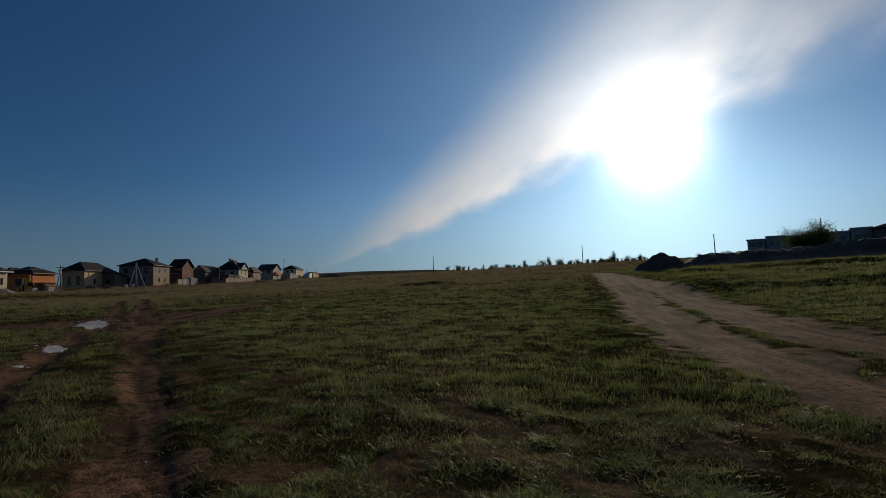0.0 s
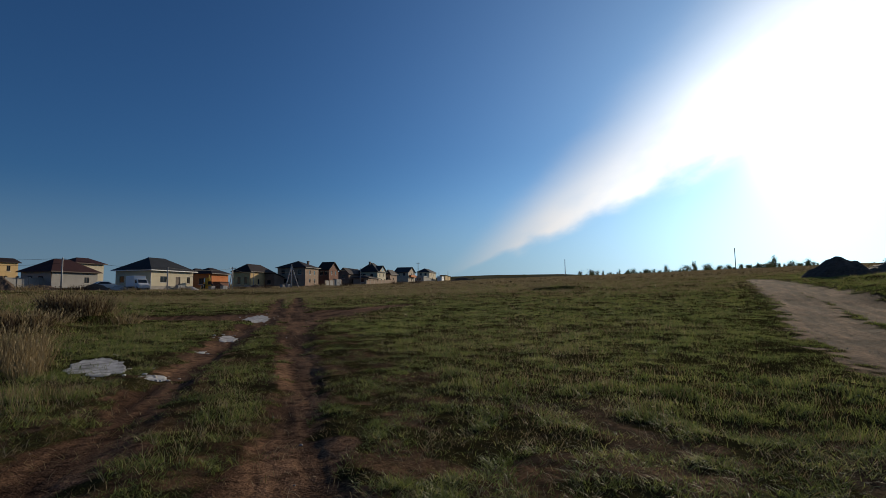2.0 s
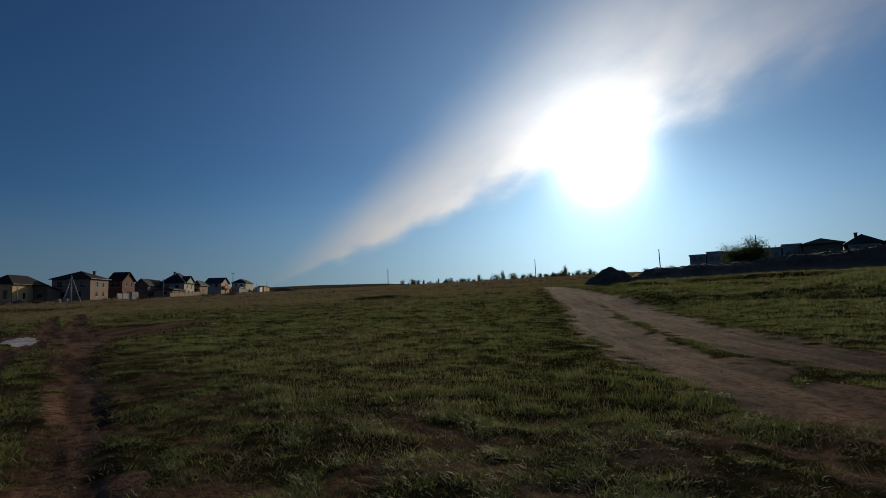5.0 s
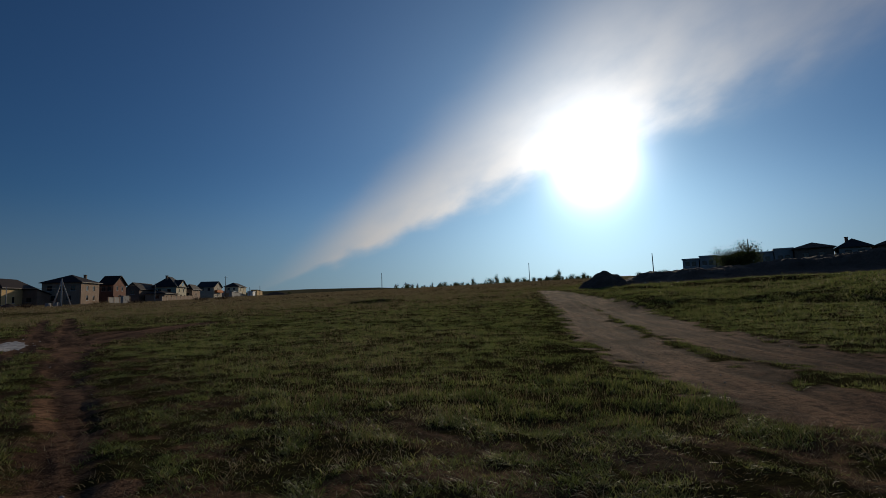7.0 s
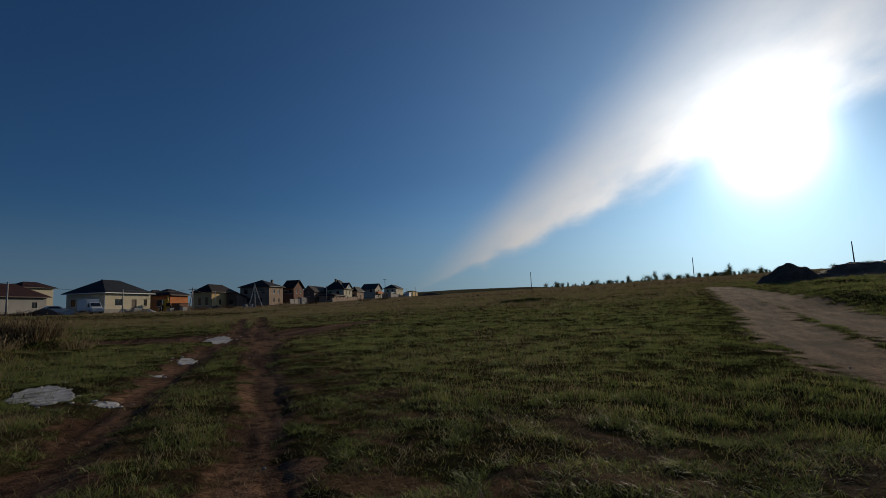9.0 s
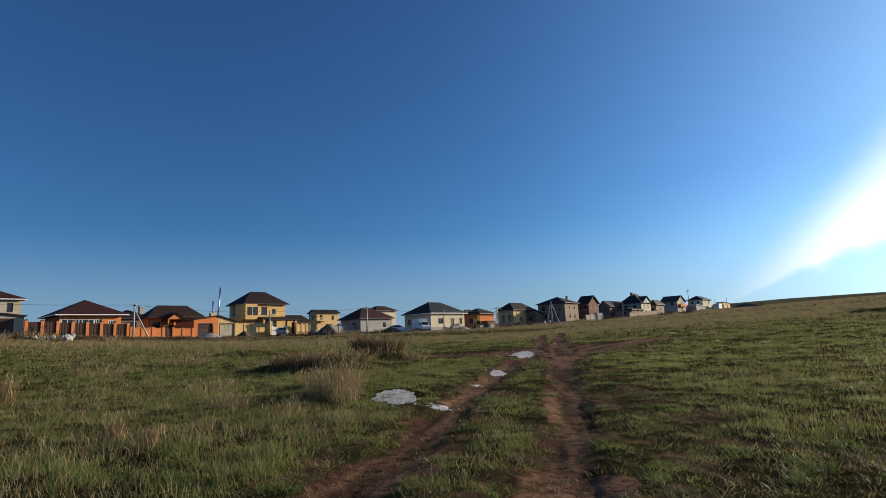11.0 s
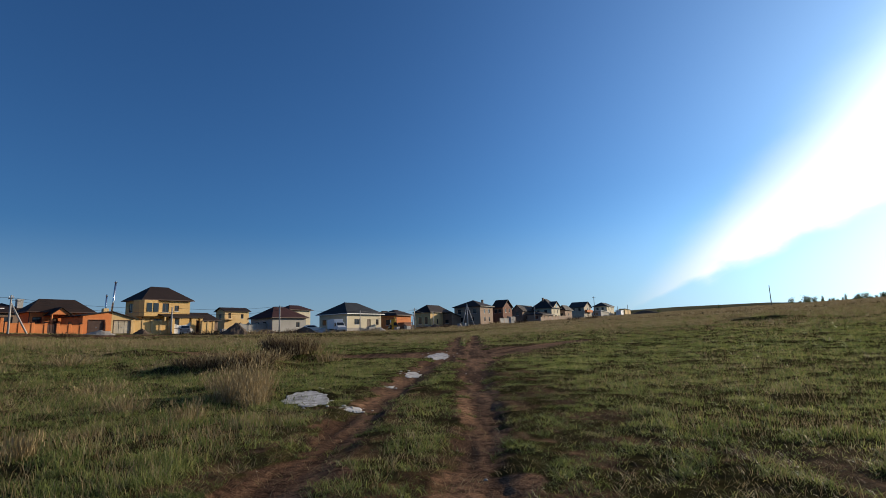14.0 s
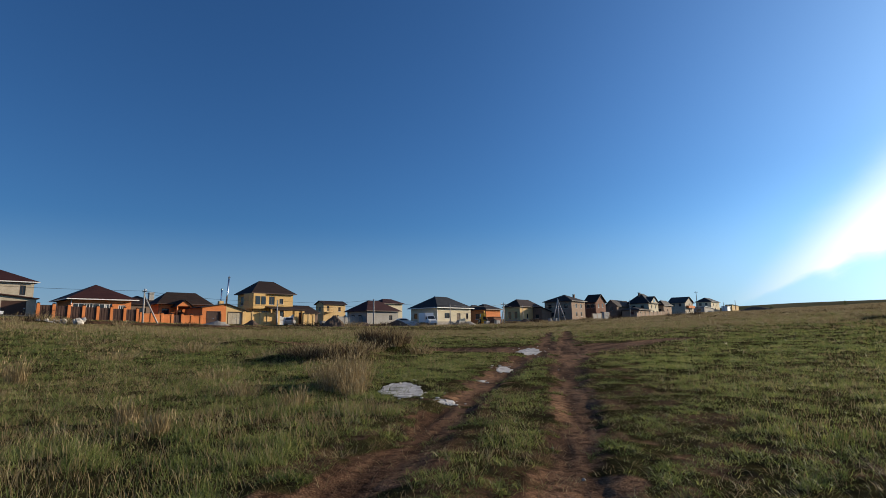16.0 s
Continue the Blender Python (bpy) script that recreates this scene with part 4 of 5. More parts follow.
house("dark-roofed house beyond the earth bank", 84.3, 152, 87.5, 0, 4.3, 2.2, "brown_wall", "brown_roof", depth=9, heading=168, front=[(.4, 2.4, 1.2, 1.4)])


# ---- fences and gates along the street ----
def fence(label, az, r, az_end, panels, height, pillar_mat, panel_mat, heading=STREET, group="street fences", slats=True, pillar_w=.4, gate=None):
    """Pillars with panels between them; gate: the index of a panel that is a gate."""
    length = span(az, r, az_end, heading)
    x, y = at(az, r)
    ex, ey = x + length * math.sin(radians(heading)), y + length * math.cos(radians(heading))
    z0, z1 = float(land(x, y)), float(land(ex, ey))
    ob = thing("fence", (x, y, z0), radians(90 - heading), label, "fence", group)
    step_ = length / panels
    for k in range(panels + 1):
        dz = (z1 - z0) * k / panels
        bm = bevelled_box(k * step_ - pillar_w / 2, k * step_ + pillar_w / 2, -.2, .2, dz - 1, dz + height + .15, .02)
        pil = part("pillar", bm, MAT[pillar_mat], ob)
        bm = bmesh.new()
        c = k * step_
        q = [bm.verts.new(p) for p in ((c - .26, -.26, dz + height + .154), (c + .26, -.26, dz + height + .154), (c + .26, .26, dz + height + .154), (c - .26, .26, dz + height + .154), (c, 0, dz + height + .32))]
        bm.faces.new(q[3::-1])
        for i in range(4):
            bm.faces.new((q[i], q[(i + 1) % 4], q[4]))
        part("cap", bm, MAT["brown_roof"], pil)
    for k in range(panels):
        dz = (z1 - z0) * (k + .5) / panels
        a, b = k * step_ + pillar_w / 2, (k + 1) * step_ - pillar_w / 2
        bm = bmesh.new()
        mat = MAT[panel_mat]
        if slats or k == gate:
            mat = MAT["sheet"]
            n = max(3, int((b - a) / .3))
            prof = []
            for i in range(n):
                u, q = a + (b - a) * i / n, (b - a) / n
                prof += [(u, -.05), (u + q * .5, -.05), (u + q * .56, -.02), (u + q * .94, -.02)]
            prof += [(b, -.05), (b, .02), (a, .02)]
            low = [bm.verts.new((u, v, dz - .6)) for u, v in prof]
            top = [bm.verts.new((u, v, dz + height - .05)) for u, v in prof]
            bm.faces.new(low[::-1]), bm.faces.new(top)
            for i in range(len(prof)):
                bm.faces.new((low[i], low[(i + 1) % len(prof)], top[(i + 1) % len(prof)], top[i]))
        else:
            box(bm, a, b, -.12, .12, dz - 1, dz + height - .1)
            box(bm, a, b, -.17, .17, dz + height - .1, dz + height)
        part("gate" if k == gate else "panel", bm, mat, ob)
    return ob


fence("brown metal sheet fence between orange brick pillars", -42.7, 95, -35.2, 7, 1.95, "orange", "sheet")
fence("solid orange brick fence with a brown wicket gate", -34.9, 95, -29.7, 6, 1.38, "orange", "orange", slats=False, gate=3)
fence("solid yellow brick fence before the two-storey house", -25.65, 103, -22.7, 4, 2.3, "ochre", "yellow", slats=False)
fence("short yellow brick fence beside the gateway", -19.75, 106, -18.75, 2, 2.1, "ochre", "yellow", slats=False)
fence("grey sheet fence before the bungalow with the red roof", -16.2, 121, -12.4, 5, 1.8, "grey_wall", "grey_wall", slats=False)
fence("pale slab fence beside the steep-roofed house", 15.6, 200, 18.6, 8, 1.5, "beige", "pink_brick", slats=False)
fence("pale slab fence beside the brick house", 11.2, 180, 12.9, 4, 1.8, "pink_brick", "grey_wall", slats=False)


def gateway(az, r, az_end):
    """A roofed gateway with an arched double gate and a wicket."""
    length = span(az, r, az_end, STREET)
    x, y = at(az, r)
    ob = thing("gateway", (x, y, float(land(x, y))), radians(90 - STREET), "yellow brick gateway with arched pale double gates and a wicket", "gateway")
    for a in (0, length * .62, length * .70, length - .5):
        part("pillar", bevelled_box(a, a + .5, -.35, .35, -1, 2.75, .02), MAT["yellow"], ob)
    part("lintel", bevelled_box(-.2, length + .2, -.5, .5, 2.754, 3.1, .03), MAT["brown_roof"], ob)
    for a, b in ((.5, length * .31), (length * .31, length * .62)):
        bm = bmesh.new()
        n = 12
        for i in range(n):
            u0, u1 = a + (b - a) * i / n, a + (b - a) * (i + 1) / n
            m = (u0 + u1) / 2
            rise = math.sqrt(max(0, 1 - ((m - length * .31 - .1) / (length * .33)) ** 2))
            box(bm, u0 + .005, u1 - .005, -.06 if i % 2 else -.04, .03, .05, 1.2 + 1.2 * (1 - rise) + .3)
        g = part("gate_leaf", bm, MAT["white_trim"], ob)
        bm = bmesh.new()
        box(bm, a, b, -.09, -.065, .9, 1.0)
        part("rail", bm, MAT["sheet"], g)
    bm = bmesh.new()
    box(bm, length * .70 + .5, length - .5, .0, .06, .02, 2.4)
    part("wicket", bm, MAT["sheet"], ob)


gateway(-22.5, 104.5, -19.8)


# ---- poles and wires ----
def utility_pole(az, r, top, struts=(), arm=True, radius=.13, material="wood", label="weathered wooden utility pole with a crossarm", lean=0.0):
    x, y = at(az, r)
    z = float(land(x, y))
    ob = thing("utility_pole", (x, y, z), radians(90 - STREET), label, "utility pole", "utility poles")
    bm = bmesh.new()
    rod(bm, (0, 0, -1), (lean, 0, top), radius * 1.25, radius * .8, 8)
    part("post", bm, MAT[material], ob)
    for dx, dy, zz in struts:
        bm = bmesh.new()
        rod(bm, (dx, dy, -1), (0, 0, zz), radius * 1.1, radius * .8, 8)
        part("strut", bm, MAT[material], ob)
    if arm:
        bm = bmesh.new()
        box(bm, -.06, .06, -.8, .8, top - .5, top - .38)
        a = part("crossarm", bm, MAT["wood"], ob)
        for v in (-.7, 0, .7):
            bm = bmesh.new()
            rod(bm, (0, v, top - .38), (0, v, top - .3), .02, sides=6)
            rod(bm, (0, v, top - .3), (0, v, top - .12), .06, .035, sides=8)
            part("insulator", bm, MAT["white_trim"], a)
    return Vector((x, y, z + top))


p_left = utility_pole(-34.72, 93, 5.2, struts=[(2.6, 0, 4.2)], material="concrete", label="concrete utility pole with a slanting strut")
p_yel = utility_pole(-22.45, 101, 4.6, arm=False, material="concrete", label="bare concrete post before a yellow fence")
p_red = utility_pole(-12.37, 104, 5.2, arm=False, material="concrete", label="bare concrete post before the red-roofed house")
p_white = utility_pole(-4.0, 103, 4.1, arm=False, radius=.09, material="concrete", label="thin concrete post before the cream bungalow")
p_strut = utility_pole(1.9, 128, 5.0, struts=[(-2.4, -.6, 4.4)], material="concrete", label="concrete utility pole with a slanting strut")
p_mid = utility_pole(3.95, 150, 4.6, arm=False, radius=.10, material="concrete", label="thin concrete post before the pale brick house")
utility_pole(7.7, 150, 6.4, struts=[(-.85, 1.6, 6.0), (1.05, -1.95, 6.0), (-1.5, -.9, 5.8)], arm=False, radius=.15, material="concrete", label="concrete pole braced by two slanting struts")
p_far = utility_pole(15.0, 190, 6.0, arm=False, radius=.11, material="concrete", label="concrete pole by the far houses")
utility_pole(21.3, 262, 9.8, arm=True, radius=.14)
utility_pole(23.6, 280, 4.6, arm=False, radius=.10)
utility_pole(24.6, 285, 5.0, arm=False, radius=.12)
for a, r, h in ((37.35, 205, 7.0), (53.6, 185, 7.1), (66.3, 150, 6.6), (74.9, 146, 8.2)):
    utility_pole(a, r, h, arm=False, radius=.13, lean=.25, label="bare wooden utility pole out in the field")


def cable(points, sag, name="overhead_cable"):
    cu = bpy.data.curves.new(name, "CURVE")
    cu.dimensions, cu.bevel_depth, cu.bevel_resolution = "3D", .022, 1
    for a, b in zip(points, points[1:]):
        sp = cu.splines.new("POLY")
        sp.points.add(12)
        for k in range(13):
            t = k / 12
            p = a.lerp(b, t)
            sp.points[k].co = (p.x, p.y, p.z - sag * 4 * t * (1 - t), 1)
    cu.materials.append(MAT["wire"])
    tagged(new(name, cu), "thin black overhead cable sagging between poles", "cable", "overhead cables")


far_left = Vector((*at(-60, 90), float(land(*at(-60, 90))) + 5.4))
down = Vector((0, 0, -.35))
cable([far_left + down, p_left + down, p_yel + down * .3, p_red + down * .3, p_white + down * .3, p_strut + down, p_mid + down, p_far + down], .5)
cable([p_left + down * 2, p_yel + down * 2.5, p_red + down * 2.5], .6)

# ---- earth banks and heaps ----
def heap(name, az, r, wide, deep, high, material, label, category, seed=1, lumps=.35, kind=""):
    """An uneven mound on the ground, steeper on one side."""
    cx, cy = at(az, r)
    n, m = 36, 24
    a = radians(az)
    verts, quads = [], []
    for i in range(m + 1):
        for j in range(n + 1):
            u, v = j / n * 2 - 1, i / m * 2 - 1
            x, y = cx + u * wide / 2 * math.cos(a) + v * deep / 2 * math.sin(a), cy - u * wide / 2 * math.sin(a) + v * deep / 2 * math.cos(a)
            q = math.hypot(u, v) * (1 + .35 * (float(value_noise(x, y, wide / 3, 2, seed)) - .5))
            body = max(0.0, 1 - q ** 1.2) ** 1.05
            bump = (float(value_noise(x, y, wide / 7, 3, seed + 3)) - .5) * lumps * high * min(1, body * 3)
            verts.append((x, y, float(land(x, y)) - .25 + body * (high + .25) + bump))
    for i in range(m):
        for j in range(n):
            k = i * (n + 1) + j
            quads.append((k, k + 1, k + n + 2, k + n + 1))
    me = bpy.data.meshes.new(name)
    me.from_pydata(verts, [], quads)
    me.materials.append(MAT[material])
    return tagged(new(name, me), label, category, kind=kind)


heap("earth_mound", 61.3, 69, 7.4, 6, 2.3, "earth", "dark heap of dug earth beside the dirt road", "earth mound", 2)
heap("earth_mound", -16.6, 98, 5.2, 4, 1.9, "earth", "dark heap of earth in front of the houses", "earth pile", 5)
heap("earth_mound", -9.8, 103, 6.5, 3, 1.1, "earth", "low heap of earth and rubble by the street", "earth pile", 7)
heap("earth_mound", .8, 120, 4.5, 3, 1.3, "earth", "low heap of earth by the building site", "earth pile", 9)
heap("earth_mound", 4.1, 140, 4, 3, 1.0, "earth", "low heap of earth beside the braced pole", "earth pile", 11)
heap("gravel_mound", -28.2, 95.5, 5.2, 2.6, .75, "plinth", "low grey heap of gravel before the garages", "gravel pile", 19)
heap("earth_mound", -24.9, 99, 3.4, 2.4, 1.0, "earth", "low heap of dark earth and debris by the yellow fence", "earth pile", 21)
heap("earth_mound", -13.6, 101, 6.0, 2.6, .8, "earth", "long low heap of earth along the street", "earth pile", 23)
heap("earth_mound", -2.0, 105, 4.0, 2.4, .8, "rubble", "low heap of broken blocks by the bungalow", "rubble pile", 25)
heap("earth_mound", -8.0, 104, 4, 3, .9, "rubble", "low heap of pale rubble by the street", "rubble pile", 15)
heap("earth_mound", 26.2, 240, 14, 6, 1.6, "earth", "long dark heap at the edge of the field", "earth pile", 17)


def earth_bank():
    """The long bank of dug earth beyond the road."""
    azs = np.linspace(63.3, 100, 420)
    tops = np.interp(azs, [63.3, 65, 68, 72.5, 77.5, 81, 84, 100], [.3, 1.35, 1.55, 1.7, 2.15, 2.5, 2.6, 2.8])
    dist = np.interp(azs, [63.3, 70, 80, 100], [84, 84, 86, 92])
    m = 34
    verts, quads = [], []
    for k, (a, h, d) in enumerate(zip(azs, tops, dist)):
        for i in range(m + 1):
            v = i / m
            x, y = at(a, d - 9 + 15 * v)
            body = float((.22 * step(0, .25, v) + .78 * step(.24, .58, v)) * (1 - step(.70, 1.0, v)))
            rough = (float(value_noise(x, y, 1.7, 4, 8)) - .5) * 1.4 * min(1, body * 1.6)
            verts.append((x, y, float(land(x, y)) - .2 + body * (h + .2) + rough * .8))
    for k in range(len(azs) - 1):
        for i in range(m):
            q = k * (m + 1) + i
            quads.append((q, q + 1, q + m + 2, q + m + 1))
    me = bpy.data.meshes.new("earth_bank")
    me.from_pydata(verts, [], [q[::-1] for q in quads])
    me.materials.append(MAT["earth"])
    tagged(new("earth_bank", me), "long dark bank of dug earth across the field", "earth bank")


earth_bank()


# ---- grass ----
def blades(name, x, y, height, width, lean, lean_dir, material, label, bend=.5, sink=.02, simple=False):
    """One joined sheet of grass: a quad and a tip for each blade, or a single sliver far off."""
    n = len(x)
    rng = np.random.RandomState(len(name) + n % 97)
    z = ground_z(x, y) - sink
    face = rng.rand(n) * 2 * np.pi
    wx, wy = np.cos(face) * width / 2, np.sin(face) * width / 2
    lx, ly = np.cos(lean_dir) * np.sin(lean), np.sin(lean_dir) * np.sin(lean)
    up = np.cos(lean)
    mx, my, mz = x + lx * height * .45, y + ly * height * .45, z + up * height * .62
    tx, ty, tz = x + lx * height * (1 + bend * .4), y + ly * height * (1 + bend * .4), z + up * height * (1 - bend * .25) + .01
    c = 3 if simple else 5
    v = np.empty((n, c, 3), np.float32)
    v[:, 0] = np.stack([x - wx, y - wy, z], -1)
    v[:, 1] = np.stack([x + wx, y + wy, z], -1)
    v[:, c - 1] = np.stack([tx, ty, tz], -1)
    if not simple:
        v[:, 2] = np.stack([mx + wx * .8, my + wy * .8, mz], -1)
        v[:, 3] = np.stack([mx - wx * .8, my - wy * .8, mz], -1)
    k = np.arange(n)[:, None] * c
    me = bpy.data.meshes.new(name)
    if simple:
        fill_mesh(me, v.reshape(-1, 3), np.zeros((0, 4), int), k + np.array([[0, 1, 2]]))
    else:
        fill_mesh(me, v.reshape(-1, 3), k + np.array([[0, 1, 2, 3]]), k + np.array([[3, 2, 4]]))
    me.materials.append(material)
    tagged(new(name, me), label, "grass", kind="stuff")


def scatter(rng, n_tufts, per, spread, r0=3.6, r1=115, az0=-56, az1=92, power=.4):
    """Places of blades in tufts over a sector of the field, thinning outwards; the way each tuft is combed."""
    r = (rng.rand(n_tufts) * (r1 ** power - r0 ** power) + r0 ** power) ** (1 / power)
    az = np.radians(az0 + rng.rand(n_tufts) * (az1 - az0))
    size = .4 + rng.rand(n_tufts) ** 2 * 1.3
    x, y = r * np.sin(az), r * np.cos(az)
    lie = rng.rand(n_tufts) * 2 * np.pi
    reach = spread * (.7 + r * .045)
    x, y, size, lie, reach = (np.repeat(v, per) for v in (x, y, size, lie, reach))
    ang, q = rng.rand(len(x)) * 2 * np.pi, np.sqrt(rng.rand(len(x)))
    return x + np.cos(ang) * q * reach * size, y + np.sin(ang) * q * reach * size, size, ang, q, lie


def lushness(x, y):
    """Taller grass on the left of the tracks and in broad patches."""
    az, r = np.degrees(np.arctan2(x, y)), np.hypot(x, y)
    left = step(-3, -13, az) * step(4, 6, r)
    nettles = np.exp(-((az - 37) / 3.0) ** 2 - ((r - 62) / 4.0) ** 2) * 1.6
    verge = step(60, 64, az) * step(20, 30, r) * .5 - .45 * step(2.6, 1.8, track_depth(x, y, TRACKS[3:5])) * step(9, 12, x)
    humps = 0.0
    for m_az, m_r, wide, deep, high in MOUNDS:
        hx, hy = at(m_az, m_r)
        humps = humps + 1.0 * np.exp(-((x - hx) ** 2 + (y - hy) ** 2) / (wide * .45) ** 2)
    return .72 + humps + left * .6 + .7 * (value_noise(x, y, 3.2, 2, 6) - .4) + nettles + verge


def clumps(x, y):
    """0 in the hollows between tussocks, 1 on top of them."""
    return step(.30, .68, value_noise(x, y, .55, 3, 31))


def grow():
    rng = np.random.RandomState(11)
    x, y, size, ang, q, lie = scatter(rng, 132000, 14, .12)
    n, r = len(x), np.hypot(x, y)
    soil, dry, flat, tuft = soil_at(x, y), dry_at(x, y), trampled(x, y), clumps(x, y)
    gaps = step(.36, .54, value_noise(x, y, .55, 3, 9)) * step(30, 14, r) + step(.28, .48, value_noise(x, y, 2.0, 3, 9)) * step(14, 30, r)
    keep = (rng.rand(n) > np.maximum(soil * (1.3 - .3 * flat), .85 * spill_at(x, y))) & (rng.rand(n) > dry * .6) & (rng.rand(n) < (.28 - .17 * step(20, 10, r) + gaps * (.55 + .6 * tuft)) * (1 - flat * (.5 - .45 * tuft)))
    x, y, size, ang, q, r, flat, tuft = (v[keep] for v in (x, y, size, ang, q, r, flat, tuft))
    n = len(x)
    lush = lushness(x, y)
    h = (.06 + .085 * lush) * (.45 + .75 * size) * (1.15 - .45 * q * (1 - flat)) * (.6 + .7 * rng.rand(n)) * (1 + .25 * step(20, 60, r)) * (.80 + .20 * step(8, 24, r)) * (1 - .25 * flat)
    h = h * (.50 + .85 * tuft) * (1 - .2 * flat) * (1 - .6 * step(2.6, 1.3, track_depth(x, y, TRACKS[2:3]))) * (1 - .45 * step(66, 90, r))
    w = np.maximum(.0072, r * .00088) * (.7 + .6 * rng.rand(n)) * (1 + .1 * step(12, 30, r))
    lean = np.minimum((.15 + 1.15 * q * (.35 + .65 * rng.rand(n))) * (1 - flat) + flat * (.55 + .75 * rng.rand(n)), 1.45)
    turn = ang + rng.randn(n) * .5
    for near in (True, False):
        m = (r < 12) == near
        blades("grass", x[m], y[m], h[m], w[m], lean[m], turn[m], MAT["grass"], "short fresh green spring grass in uneven tufts", bend=.8, simple=not near)
    # last year's straw among it
    x, y, size, ang, q, lie = scatter(rng, 46000, 14, .16)
    n = len(x)
    soil, dry, flat = soil_at(x, y), dry_at(x, y), trampled(x, y)
    tufty = step(.42, .60, value_noise(x, y, .6, 3, 19))
    keep = (rng.rand(n) > np.maximum(soil * (1.12 - .5 * flat), .9 * spill_at(x, y))) & (rng.rand(n) < dry * .85 * (1 - flat) + .07 + (.10 + .32 * step(5, 8, np.hypot(x, y))) * flat * tufty)
    x, y, size, ang, q, flat, lie = (v[keep] for v in (x, y, size, ang, q, flat, lie))
    n, r = len(x), np.hypot(x, y)
    lush = lushness(x, y)
    h = (.07 + .13 * np.clip(lush, .2, 2)) * (.5 + .9 * rng.rand(n)) * (1 + .3 * step(25, 60, r)) * (1 - .25 * flat) * (1 - .45 * step(66, 90, r)) * (.7 + .5 * clumps(x, y))
    w = np.maximum(.0055, r * (.00058 + .0003 * step(35, 60, r))) * (.7 + .6 * rng.rand(n))
    turn = np.where(flat > .5, lie + rng.randn(n) * .8, ang)
    lean = np.minimum(.2 + .35 * rng.rand(n) + flat * (.35 + .6 * rng.rand(n)), 1.4)
    # the far field before and beyond the houses
    fx, fy, *_ = scatter(rng, 9000, 8, .16, r0=90, r1=280, power=1.2, az0=-8, az1=64)
    m = len(fx)
    blades("dry_grass", fx, fy, .18 + .3 * rng.rand(m), np.hypot(fx, fy) * .0011, .2 + .4 * rng.rand(m), rng.rand(m) * 6.28, MAT["straw"], "pale dry grass over the far field", simple=True)
    for near in (True, False):
        m = (r < 12) == near
        blades("dry_grass", x[m], y[m], h[m], w[m], lean[m], turn[m], MAT["straw"], "dry straw-coloured grass lying among the green", simple=not near)


grow()


def straw_tuft(az, r, tall, wide, n, seed, material="straw", label="tall clump of dry straw-coloured grass stalks"):
    """A clump of tall dry stalks with drooping tips and feathery heads."""
    rng = random.Random(seed)
    x, y = at(az, r)
    z = float(ground_z(x, y))
    ob = thing("dry_grass_tuft", (x, y, z - .03), 0, label, "grass tuft", "dry grass tufts")
    stalk, head = bmesh.new(), bmesh.new()
    for _ in range(n):
        a, q = rng.random() * 6.283, math.sqrt(rng.random()) * wide / 2
        px, py = q * math.cos(a), q * math.sin(a)
        h = tall * (.35 + .7 * rng.random())
        lx, ly = (rng.random() - .5) * .8 * h + px * .6, (rng.random() - .5) * .8 * h + py * .6
        w = (.0035 + .003 * rng.random()) * max(1, math.hypot(x, y) / 14)
        f = rng.random() * 3.14
        wx, wy = w * math.cos(f), w * math.sin(f)
        p = [(px, py, 0), (px + lx * .4, py + ly * .4, h * .6), (px + lx, py + ly, h)]
        v = [stalk.verts.new((p[0][0] - wx, p[0][1] - wy, 0)), stalk.verts.new((p[0][0] + wx, p[0][1] + wy, 0)),
             stalk.verts.new((p[1][0] + wx * .8, p[1][1] + wy * .8, p[1][2])), stalk.verts.new((p[1][0] - wx * .8, p[1][1] - wy * .8, p[1][2])), stalk.verts.new(p[2])]
        stalk.faces.new(v[:4]), stalk.faces.new((v[3], v[2], v[4]))
        if rng.random() < .4:
            t = Vector(p[2])
            e = .04 + .04 * rng.random()
            q4 = [head.verts.new(t + Vector(d)) for d in ((-wx * 2, -wy * 2, -e), (wx * 2, wy * 2, -e), (wx, wy, e * .4), (-wx, -wy, e * .4))]
            head.faces.new(q4)
    tagged(part("stalk_clump", stalk, MAT[material], ob), kind="stuff")
    tagged(part("seed_clump", head, MAT[material], ob), kind="stuff")


trng = random.Random(5)
